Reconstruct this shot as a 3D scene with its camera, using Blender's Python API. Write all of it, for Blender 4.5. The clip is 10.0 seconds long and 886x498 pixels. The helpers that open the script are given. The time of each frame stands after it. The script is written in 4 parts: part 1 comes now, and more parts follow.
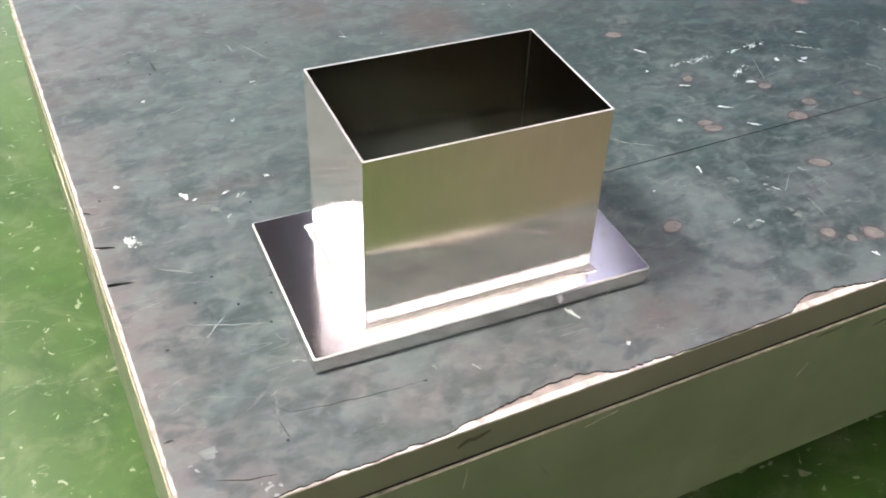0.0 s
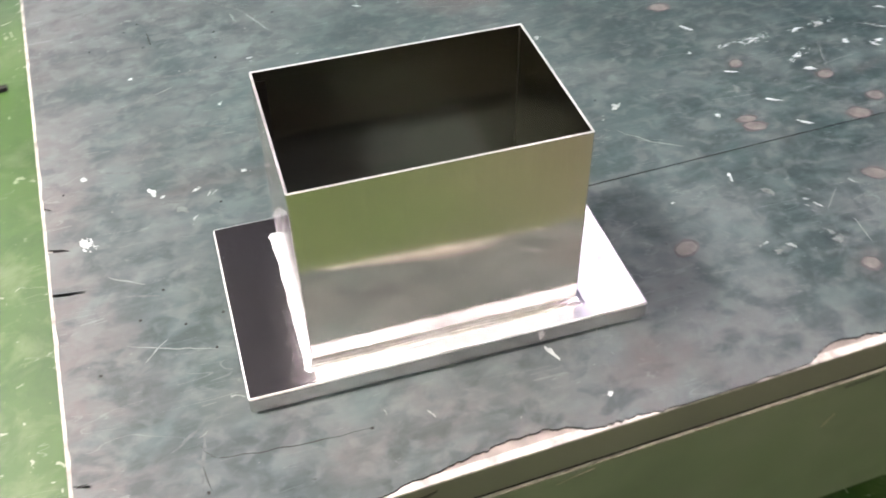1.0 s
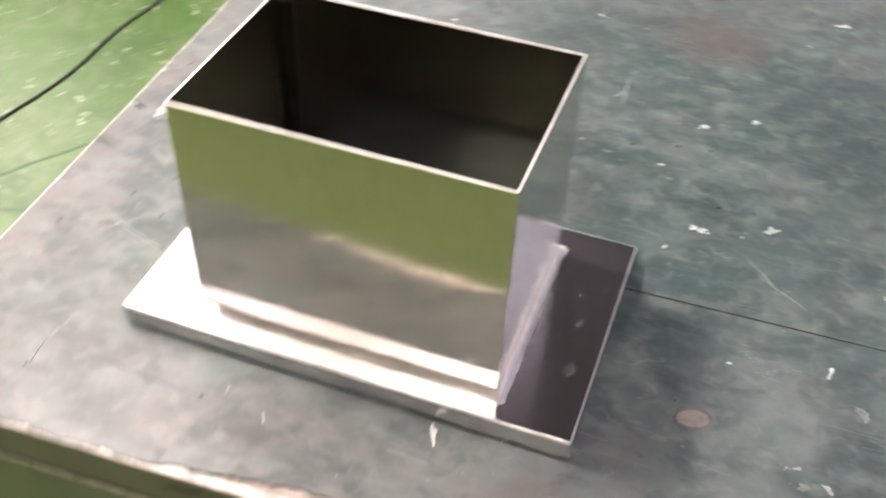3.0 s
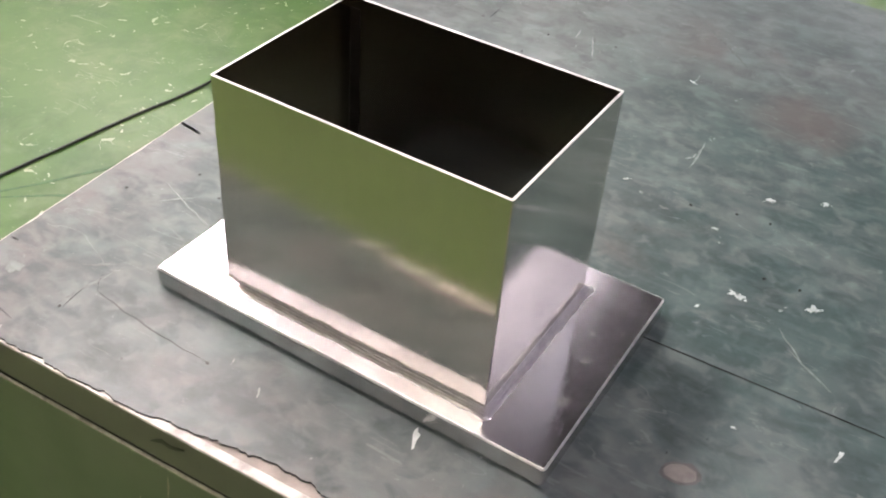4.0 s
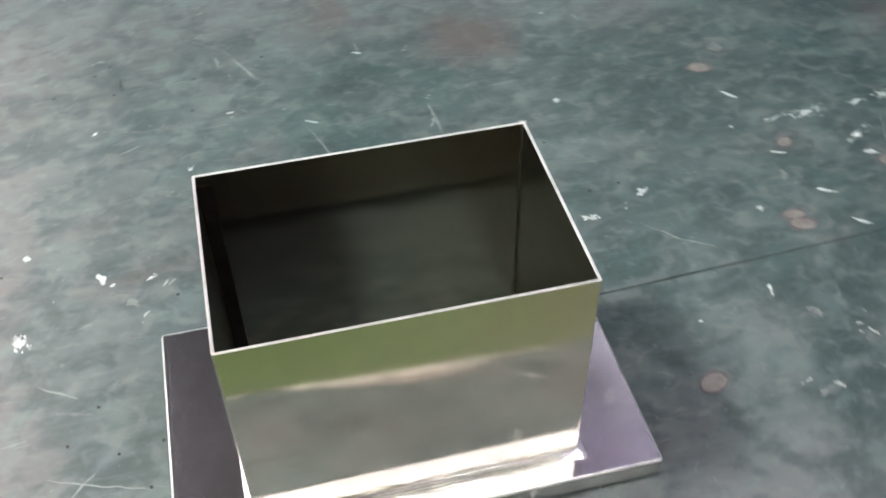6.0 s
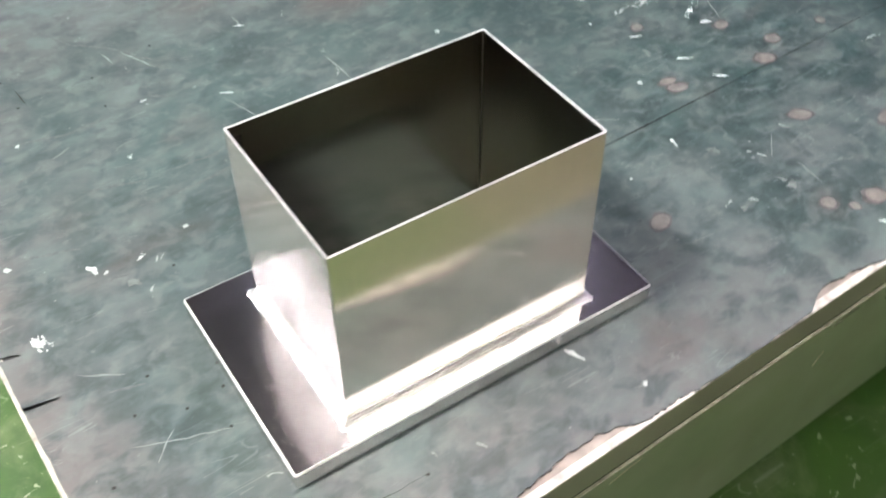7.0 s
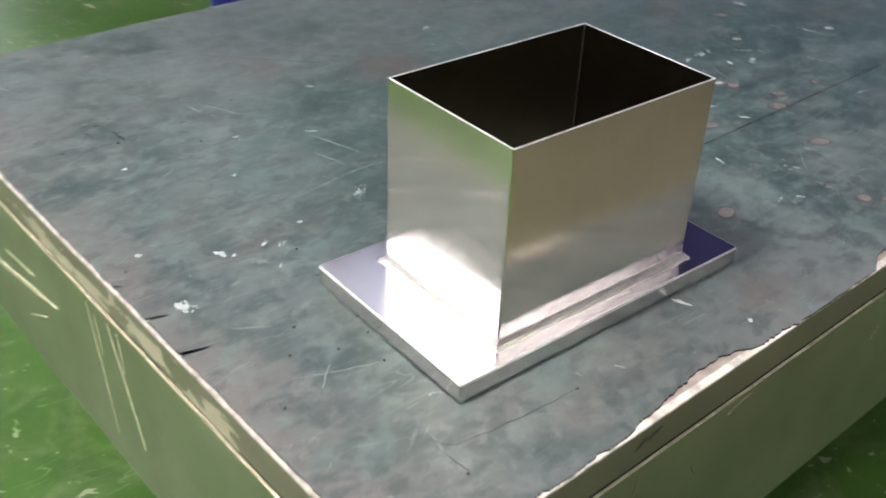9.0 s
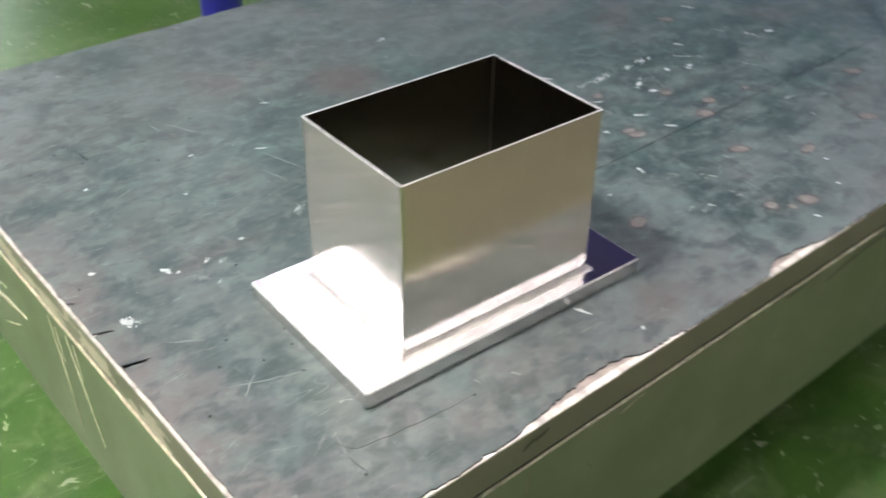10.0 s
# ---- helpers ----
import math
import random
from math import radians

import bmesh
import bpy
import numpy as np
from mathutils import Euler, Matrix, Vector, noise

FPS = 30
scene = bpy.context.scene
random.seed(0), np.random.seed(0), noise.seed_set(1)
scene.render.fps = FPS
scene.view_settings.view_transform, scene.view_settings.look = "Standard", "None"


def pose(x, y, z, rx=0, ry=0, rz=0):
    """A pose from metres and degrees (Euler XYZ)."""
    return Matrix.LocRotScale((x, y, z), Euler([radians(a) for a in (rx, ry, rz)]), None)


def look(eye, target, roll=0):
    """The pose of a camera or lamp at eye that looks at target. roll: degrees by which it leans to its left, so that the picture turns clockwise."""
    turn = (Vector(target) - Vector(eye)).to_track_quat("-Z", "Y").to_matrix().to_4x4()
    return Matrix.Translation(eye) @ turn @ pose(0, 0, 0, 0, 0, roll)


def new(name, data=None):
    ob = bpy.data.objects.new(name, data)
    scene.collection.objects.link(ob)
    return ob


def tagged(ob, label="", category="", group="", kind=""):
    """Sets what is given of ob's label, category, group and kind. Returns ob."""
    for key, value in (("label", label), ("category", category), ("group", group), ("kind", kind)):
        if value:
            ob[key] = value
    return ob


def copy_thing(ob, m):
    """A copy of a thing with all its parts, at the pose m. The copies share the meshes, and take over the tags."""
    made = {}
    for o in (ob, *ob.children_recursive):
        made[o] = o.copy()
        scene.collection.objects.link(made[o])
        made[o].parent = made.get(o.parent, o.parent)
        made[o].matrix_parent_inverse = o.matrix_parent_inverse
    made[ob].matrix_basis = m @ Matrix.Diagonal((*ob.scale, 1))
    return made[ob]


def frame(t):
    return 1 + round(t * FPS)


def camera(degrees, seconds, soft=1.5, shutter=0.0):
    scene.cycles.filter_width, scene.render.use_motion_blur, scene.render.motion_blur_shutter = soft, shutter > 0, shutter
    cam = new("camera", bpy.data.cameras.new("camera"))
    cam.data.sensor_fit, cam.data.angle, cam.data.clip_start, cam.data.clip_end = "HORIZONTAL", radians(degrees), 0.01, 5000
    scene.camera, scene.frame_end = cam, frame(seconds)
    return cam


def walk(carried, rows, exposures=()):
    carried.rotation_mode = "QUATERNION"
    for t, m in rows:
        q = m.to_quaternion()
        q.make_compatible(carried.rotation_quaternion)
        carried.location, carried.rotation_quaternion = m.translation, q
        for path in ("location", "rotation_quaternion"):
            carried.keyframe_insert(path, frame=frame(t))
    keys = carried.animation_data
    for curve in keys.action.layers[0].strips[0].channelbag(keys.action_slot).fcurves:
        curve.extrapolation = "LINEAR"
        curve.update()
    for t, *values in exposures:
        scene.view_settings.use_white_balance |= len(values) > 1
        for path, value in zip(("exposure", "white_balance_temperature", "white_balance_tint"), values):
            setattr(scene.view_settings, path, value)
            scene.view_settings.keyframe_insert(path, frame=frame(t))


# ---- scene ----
cam = camera(47.2, 10.0, soft=1.8, shutter=0.5)
PATH = [
    (0, (-0.28, -0.812, 1.459), (0.366, 0.586, 0.183), 2.4),
    (0.5, (-0.201, -0.768, 1.475), (0.39, 0.606, 0.147), 0.8),
    (1, (-0.058, -0.698, 1.456), (0.345, 0.68, 0.064), -1.1),
    (1.5, (0.076, -0.626, 1.435), (0.286, 0.739, -0.011), -3.8),
    (2, (0.163, -0.54, 1.394), (0.304, 0.804, -0.079), -1.9),
    (2.5, (0.283, -0.501, 1.381), (0.219, 0.881, -0.063), -0.4),
    (3, (0.43, -0.562, 1.339), (-0.032, 0.824, -0.028), 2.5),
    (3.2, (0.465, -0.585, 1.328), (-0.118, 0.762, -0.03), 4.1),
    (4.3, (0.562, -0.552, 1.311), (-0.196, 0.81, 0.058), 5.0),
    (4.5, (0.529, -0.551, 1.316), (-0.18, 0.828, 0.052), 5.7),
    (5, (0.335, -0.524, 1.349), (-0.085, 0.869, -0.023), 3.6),
    (5.5, (0.165, -0.467, 1.405), (0.171, 0.928, -0.027), -0.0),
    (5.7, (0.129, -0.469, 1.414), (0.265, 0.924, -0.014), -0.3),
    (6.8, (-0.18, -0.556, 1.488), (0.522, 0.668, 0.071), -1.6),
    (7, (-0.231, -0.535, 1.47), (0.522, 0.63, 0.028), -0.4),
    (7.5, (-0.388, -0.396, 1.463), (0.61, 0.561, 0.018), 2.2),
    (8, (-0.512, -0.287, 1.415), (0.688, 0.547, 0.049), 1.3),
    (8.5, (-0.573, -0.382, 1.35), (0.64, 0.609, 0.106), 3.3),
    (9, (-0.595, -0.617, 1.302), (0.477, 0.672, 0.212), 2.4),
    (9.5, (-0.56, -0.757, 1.276), (0.416, 0.677, 0.282), 1.4),
    (10, (-0.53, -0.75, 1.419), (0.483, 0.544, 0.278), 0.6),
]
EXPOSURES = [(0, 0.14, 6420, 12), (1, 0.14, 6400, 11), (2, 0.05, 6420, 14), (2.5, 0.13, 6500, 16), (3, 0.06, 6850, 15), (3.2, 0.0, 6800, 15),
             (4.3, -0.38, 6500, 11), (4.5, -0.42, 6500, 11), (5, -0.48, 6480, 11), (5.5, -0.44, 6150, 3), (5.7, -0.36, 6150, 3), (6.8, 0.16, 6250, 5),
             (7, 0.2, 6250, 5), (7.5, 0.08, 6300, 5), (8, -0.2, 6350, 6), (8.5, -0.28, 6350, 5), (9, -0.22, 6250, 5), (9.5, -0.1, 6150, 5), (10, -0.02, 6250, 6)]
walk(cam, [(t, look(eye, target, roll)) for t, eye, target, roll in PATH], EXPOSURES)

# ---------------------------------------------------------------- light
world = bpy.data.worlds.new("World")
scene.world = world
world.use_nodes = True
wb = world.node_tree.nodes["Background"]
wb.inputs[0].default_value = (0.9, 0.95, 1.0, 1)
wb.inputs[1].default_value = 0.005
HIGH_BAY, HIGH_BAY_EAST, HIGH_BAY_SOUTH, TUBES, TUBES_OLD, FILL_SOUTH = 700.0, 580.0, 170.0, 14.0, 4.6, 15.0   # radiance of the lit diffusers

# ---------------------------------------------------------------- materials
def mat(name):
    m = bpy.data.materials.new(name)
    m.use_nodes = True
    nt = m.node_tree
    bsdf = nt.nodes["Principled BSDF"]
    return m, nt, bsdf


def node(nt, kind, **ins):
    n = nt.nodes.new(kind)
    for k, v in ins.items():
        n.inputs[k.replace("_", " ")].default_value = v
    return n


def coords(nt, scale=(1, 1, 1), rot=(0, 0, 0), loc=(0, 0, 0)):
    tc = nt.nodes.new("ShaderNodeTexCoord")
    mp = nt.nodes.new("ShaderNodeMapping")
    mp.inputs["Scale"].default_value = scale
    mp.inputs["Rotation"].default_value = rot
    mp.inputs["Location"].default_value = loc
    nt.links.new(tc.outputs["Object"], mp.inputs["Vector"])
    return mp.outputs["Vector"]


def noise_fac(nt, vec, scale, detail=4, rough=0.55, dist=0.0):
    n = node(nt, "ShaderNodeTexNoise", Scale=scale, Detail=detail, Roughness=rough, Distortion=dist)
    nt.links.new(vec, n.inputs["Vector"])
    return n.outputs["Fac"]


def ramp(nt, fac, *stops):
    r = nt.nodes.new("ShaderNodeValToRGB")
    el = r.color_ramp.elements
    while len(el) < len(stops):
        el.new(0.5)
    for e, (p, c) in zip(el, stops):
        e.position = p
        e.color = (c, c, c, 1) if isinstance(c, (int, float)) else (*c, 1)
    nt.links.new(fac, r.inputs["Fac"])
    return r.outputs["Color"]


def mix(nt, fac, a, b):
    m = nt.nodes.new("ShaderNodeMix")
    m.data_type = "RGBA"
    for sock, v in ((m.inputs[0], fac), (m.inputs[6], a), (m.inputs[7], b)):
        if isinstance(v, (int, float)):
            sock.default_value = v
        elif isinstance(v, tuple):
            sock.default_value = (*v, 1)
        else:
            nt.links.new(v, sock)
    return m.outputs[2]


def maths(nt, op, a, b=0.0):
    m = nt.nodes.new("ShaderNodeMath")
    m.operation = op
    for sock, v in ((m.inputs[0], a), (m.inputs[1], b)):
        if isinstance(v, (int, float)):
            sock.default_value = v
        else:
            nt.links.new(v, sock)
    return m.outputs[0]


def bump(nt, bsdf, height, strength, dist):
    b = node(nt, "ShaderNodeBump", Strength=strength, Distance=dist)
    nt.links.new(height, b.inputs["Height"])
    nt.links.new(b.outputs["Normal"], bsdf.inputs["Normal"])
    return b


def plain(name, colour, rough=0.5, metal=0.0, vary=0.15, scale=8.0):
    m, nt, b = mat(name)
    v = coords(nt)
    f = noise_fac(nt, v, scale, 5)
    dark = tuple(c * (1 - vary) for c in colour)
    lite = tuple(min(1, c * (1 + vary)) for c in colour)
    nt.links.new(ramp(nt, f, (0.3, dark), (0.7, lite)), b.inputs["Base Color"])
    b.inputs["Roughness"].default_value = rough
    b.inputs["Metallic"].default_value = metal
    return m


def scratches(nt, vec, scale, angle, thin, length=14.0, keep=0.6):
    """White lines: stretched cells, thinned out by a coarse mask."""
    mp = nt.nodes.new("ShaderNodeMapping")
    mp.inputs["Rotation"].default_value = (0, 0, angle)
    mp.inputs["Scale"].default_value = (1, length, 1)
    nt.links.new(vec, mp.inputs["Vector"])
    bend = noise_fac(nt, mp.outputs["Vector"], scale, 2, 0.4, 0.6)
    line = maths(nt, "LESS_THAN", maths(nt, "ABSOLUTE", maths(nt, "SUBTRACT", bend, 0.5)), thin)
    gate = maths(nt, "GREATER_THAN", noise_fac(nt, vec, scale * 1.9, 2), keep)
    return maths(nt, "MULTIPLY", line, gate)


def brushed(name, stretch, tint=(0.84, 0.79, 0.71), rough=0.2, aniso=0.6, flat=False, wave=0.0015, grit=0.08, haze=0.0):
    m, nt, b = mat(name)
    b.inputs["Metallic"].default_value = 1.0
    vec = coords(nt, stretch)
    grain = noise_fac(nt, vec, 220, 3, 0.6)
    obj = coords(nt)
    cloud = noise_fac(nt, obj, 9, 4)
    nt.links.new(mix(nt, ramp(nt, cloud, (0.35, 0.0), (0.75, 1.0)), tint, tuple(c * 0.9 for c in tint)), b.inputs["Base Color"])
    r = maths(nt, "ADD", maths(nt, "MULTIPLY", grain, 0.12), rough - 0.06)
    r = maths(nt, "ADD", r, maths(nt, "MULTIPLY", maths(nt, "SUBTRACT", cloud, 0.5), 0.10))
    nt.links.new(r, b.inputs["Roughness"])
    b.inputs["Anisotropic"].default_value = aniso
    tg = nt.nodes.new("ShaderNodeTangent")
    if flat:
        tg.direction_type, tg.uv_map = "UV_MAP", "grain"
    else:
        tg.direction_type, tg.axis = "RADIAL", "Z"
    nt.links.new(tg.outputs["Tangent"], b.inputs["Tangent"])
    big = noise_fac(nt, obj, 5, 2)
    b1 = node(nt, "ShaderNodeBump", Strength=0.5, Distance=wave)
    nt.links.new(big, b1.inputs["Height"])
    b2 = node(nt, "ShaderNodeBump", Strength=grit, Distance=0.0003)
    nt.links.new(grain, b2.inputs["Height"])
    nt.links.new(b1.outputs["Normal"], b2.inputs["Normal"])
    nt.links.new(b2.outputs["Normal"], b.inputs["Normal"])
    if haze:            # broad scatter of the worn brush lines beside the sharp reflection
        wide = nt.nodes.new("ShaderNodeBsdfPrincipled")
        wide.inputs["Metallic"].default_value = 1.0
        wide.inputs["Base Color"].default_value = (*tint, 1)
        wide.inputs["Roughness"].default_value = 0.46
        wide.inputs["Anisotropic"].default_value = 0.6
        nt.links.new(tg.outputs["Tangent"], wide.inputs["Tangent"])
        both = nt.nodes.new("ShaderNodeMixShader")
        lines = noise_fac(nt, coords(nt, stretch), 420, 2, 0.6)
        nt.links.new(ramp(nt, lines, (0.36, 0.8 * haze), (0.66, 1.25 * haze)), both.inputs[0])
        nt.links.new(b.outputs[0], both.inputs[1])
        nt.links.new(wide.outputs[0], both.inputs[2])
        nt.links.new(both.outputs[0], nt.nodes["Material Output"].inputs["Surface"])
    return m


M_TUBE = brushed("brushed_aluminium_upright", (1, 1, 0.03), tint=(0.75, 0.71, 0.64), rough=0.12, aniso=0.98, haze=0.10)
M_PLATE = brushed("brushed_aluminium_flat", (0.03, 1, 1), tint=(0.75, 0.72, 0.80), rough=0.18, aniso=0.62, flat=True, wave=0.0008)
M_RIM = plain("cut_metal_edge", (0.62, 0.61, 0.60), 0.42, 0.9, 0.22, 45)
# inside of the tube: its shade is put into a darker tint
M_INNER = brushed("shade_tinted_inner_metal", (1, 1, 0.03), tint=(0.42, 0.385, 0.315), rough=0.17, aniso=0.9, wave=0.0008, grit=0.0)
M_FLANGE = brushed("brushed_flange", (0.05, 0.05, 1), tint=(0.72, 0.69, 0.67), rough=0.22, aniso=0.0, wave=0.0004)
M_SPOT = plain("rubbed_matt_spot", (0.74, 0.72, 0.75), 0.26, 1.0, 0.08, 200)
M_WELD = plain("bright_weld", (0.86, 0.84, 0.83), 0.30, 0.92, 0.10, 90)

M_STRIP = plain("dark_strip_metal", (0.035, 0.032, 0.028), 0.5, 1.0, 0.3, 40)
M_SEAM = plain("dull_weld_line", (0.15, 0.14, 0.125), 0.45, 1.0, 0.2, 90)


def mat_rubber():
    m, nt, b = mat("worn_green_rubber_mat")
    v = coords(nt)
    big = noise_fac(nt, v, 3.4, 4, 0.5, 0.3)
    mid = noise_fac(nt, v, 15, 4, 0.5, 0.5)
    fine = noise_fac(nt, v, 75, 5, 0.65)
    col = ramp(nt, big, (0.34, (0.009, 0.031, 0.030)), (0.50, (0.016, 0.042, 0.040)), (0.66, (0.029, 0.051, 0.049)))
    sep = nt.nodes.new("ShaderNodeSeparateXYZ")
    nt.links.new(v, sep.inputs[0])
    # trodden grey along the two open edges, where the teal is rubbed off
    near = maths(nt, "MINIMUM", sep.outputs[0], maths(nt, "MULTIPLY", sep.outputs[1], 0.85))
    worn = ramp(nt, maths(nt, "ADD", near, maths(nt, "MULTIPLY", maths(nt, "SUBTRACT", mid, 0.5), 0.50)), (0.04, 0.60), (0.30, 0.0))
    col = mix(nt, worn, col, (0.094, 0.090, 0.092))
    brown = ramp(nt, maths(nt, "ADD", near, maths(nt, "MULTIPLY", maths(nt, "SUBTRACT", big, 0.5), 0.30)), (0.0, 0.50), (0.085, 0.0))
    col = mix(nt, brown, col, (0.112, 0.093, 0.088))
    # paler front right: cloudy teal tone together with a painted sheen
    sheen_cloud = ramp(nt, maths(nt, "ADD", sep.outputs[1], maths(nt, "MULTIPLY", maths(nt, "SUBTRACT", mid, 0.5), 0.45)), (0.10, 0.50), (0.34, 0.0))
    sheen_cloud = maths(nt, "MULTIPLY", sheen_cloud, ramp(nt, maths(nt, "ADD", sep.outputs[0], maths(nt, "MULTIPLY", big, 0.3)), (0.62, 0.0), (0.90, 1.0)))
    col = mix(nt, sheen_cloud, col, (0.094, 0.114, 0.118))
    back = ramp(nt, maths(nt, "ADD", sep.outputs[1], maths(nt, "MULTIPLY", maths(nt, "SUBTRACT", mid, 0.5), 0.7)), (0.80, 0.0), (1.05, 0.50))
    col = mix(nt, back, col, (0.074, 0.074, 0.074))
    # soft rubbed clouds from a hand's width down to a fingertip, dark grime, brown stains
    for k, (sc, lo, hi, amount, tone) in enumerate((
            (4.2, 0.46, 0.66, 0.45, (0.052, 0.082, 0.080)), (8.0, 0.48, 0.66, 0.52, (0.090, 0.108, 0.106)), (6.0, 0.50, 0.64, 0.75, (0.010, 0.028, 0.028)),
            (15, 0.50, 0.66, 0.46, (0.080, 0.116, 0.112)), (21, 0.50, 0.64, 0.60, (0.012, 0.026, 0.027)), (33, 0.52, 0.66, 0.40, (0.106, 0.122, 0.118)),
            (60, 0.54, 0.70, 0.20, (0.104, 0.126, 0.123)), (5, 0.60, 0.72, 0.50, (0.062, 0.046, 0.042)))):
        f = noise_fac(nt, coords(nt, (1, 1.3, 1), (0, 0, 0.9 * k), (1.7 * k, 2.9 * k, 0)), sc, 4, 0.52, 0.5)
        col = mix(nt, ramp(nt, f, (lo, 0.0), (hi, amount)), col, tone)
    for ang, sc, lo, amount in ((0.5, 6, 0.57, 0.20), (2.1, 7, 0.58, 0.18), (1.25, 5, 0.58, 0.20), (2.7, 12, 0.59, 0.14)):      # broad wiped streaks
        streak = noise_fac(nt, coords(nt, (1.2, 9, 1), (0, 0, ang), (ang, 3 * ang, 0)), sc, 4, 0.5, 0.3)
        col = mix(nt, ramp(nt, streak, (lo, 0.0), (lo + 0.15, amount)), col, (0.098, 0.116, 0.113))
    # darker and greyer towards the far right end
    far_dark = ramp(nt, maths(nt, "ADD", sep.outputs[0], maths(nt, "MULTIPLY", big, 0.6)), (1.05, 0.0), (1.45, 0.55))
    col = mix(nt, far_dark, col, (0.034, 0.034, 0.034))
    # long lanes where sheets have been dragged along the table
    for slope, off, half, start, amount, tone in ((0.12, 0.604, 0.022, 1.02, 0.45, (0.088, 0.088, 0.088)), (0.053, 0.5025, 0.011, 1.12, 0.60, (0.020, 0.021, 0.022)),
                                                  (0.067, 0.462, 0.020, 1.10, 0.40, (0.086, 0.084, 0.082)), (-0.027, 0.8725, 0.016, 0.80, 0.40, (0.090, 0.098, 0.098))):
        lane = maths(nt, "SUBTRACT", maths(nt, "ADD", sep.outputs[1], maths(nt, "MULTIPLY", sep.outputs[0], slope)), off)
        lane = maths(nt, "ADD", maths(nt, "ABSOLUTE", lane), maths(nt, "MULTIPLY", maths(nt, "SUBTRACT", mid, 0.5), 0.8 * half))
        f = maths(nt, "MULTIPLY", ramp(nt, lane, (0.4 * half, amount), (1.6 * half, 0.0)), ramp(nt, sep.outputs[0], (start, 0.0), (start + 0.2, 1.0)))
        col = mix(nt, f, col, tone)
    gap = nt.nodes.new("ShaderNodeVectorMath")
    gap.operation = "DISTANCE"
    gap.inputs[1].default_value = (0.675, 0.882, H)
    nt.links.new(v, gap.inputs[0])
    spill = ramp(nt, maths(nt, "ADD", gap.outputs["Value"], maths(nt, "MULTIPLY", maths(nt, "SUBTRACT", mid, 0.5), 0.16)), (0.035, 0.6), (0.085, 0.0))
    col = mix(nt, spill, col, (0.058, 0.040, 0.037))
    marks = None
    for i, (sc, an, th, ln, kp) in enumerate(((4, 0.4, 0.0035, 8, 0.60), (3.5, 2.2, 0.003, 9, 0.60), (5, 1.25, 0.003, 9, 0.61), (9, 2.8, 0.005, 6, 0.63))):
        st = scratches(nt, coords(nt, loc=(i * 2.3, i * 1.1, 0)), sc, an, th, ln, kp)
        marks = st if marks is None else maths(nt, "MAXIMUM", marks, st)
    col = mix(nt, maths(nt, "MULTIPLY", marks, 0.20), col, (0.20, 0.225, 0.22))
    grain = ramp(nt, fine, (0.30, 0.0), (0.70, 0.30))
    col = mix(nt, grain, col, (0.060, 0.074, 0.073))
    fleck_f = ramp(nt, noise_fac(nt, v, 42, 3, 0.5, 1.0), (0.735, 0.0), (0.75, 1.0))
    col = mix(nt, maths(nt, "MULTIPLY", fleck_f, 0.5), col, (0.27, 0.28, 0.275))
    pit = ramp(nt, noise_fac(nt, coords(nt, loc=(7, 7, 0)), 55, 2, 0.5), (0.215, 1.0), (0.235, 0.0))
    col = mix(nt, maths(nt, "MULTIPLY", pit, 0.8), col, (0.012, 0.013, 0.014))
    deep = node(nt, "ShaderNodeGamma", Gamma=1.2)
    nt.links.new(col, deep.inputs["Color"])
    lift = node(nt, "ShaderNodeHueSaturation", Saturation=0.84, Value=1.70)
    nt.links.new(deep.outputs[0], lift.inputs["Color"])
    nt.links.new(lift.outputs[0], b.inputs["Base Color"])
    nt.links.new(maths(nt, "ADD", maths(nt, "MULTIPLY", mid, 0.22), 0.24), b.inputs["Roughness"])
    b.inputs["Specular IOR Level"].default_value = 0.46
    h = maths(nt, "SUBTRACT", maths(nt, "ADD", maths(nt, "MULTIPLY", fine, 0.5), mid), maths(nt, "MULTIPLY", marks, 0.6))
    bump(nt, b, h, 0.25, 0.0015)
    return m


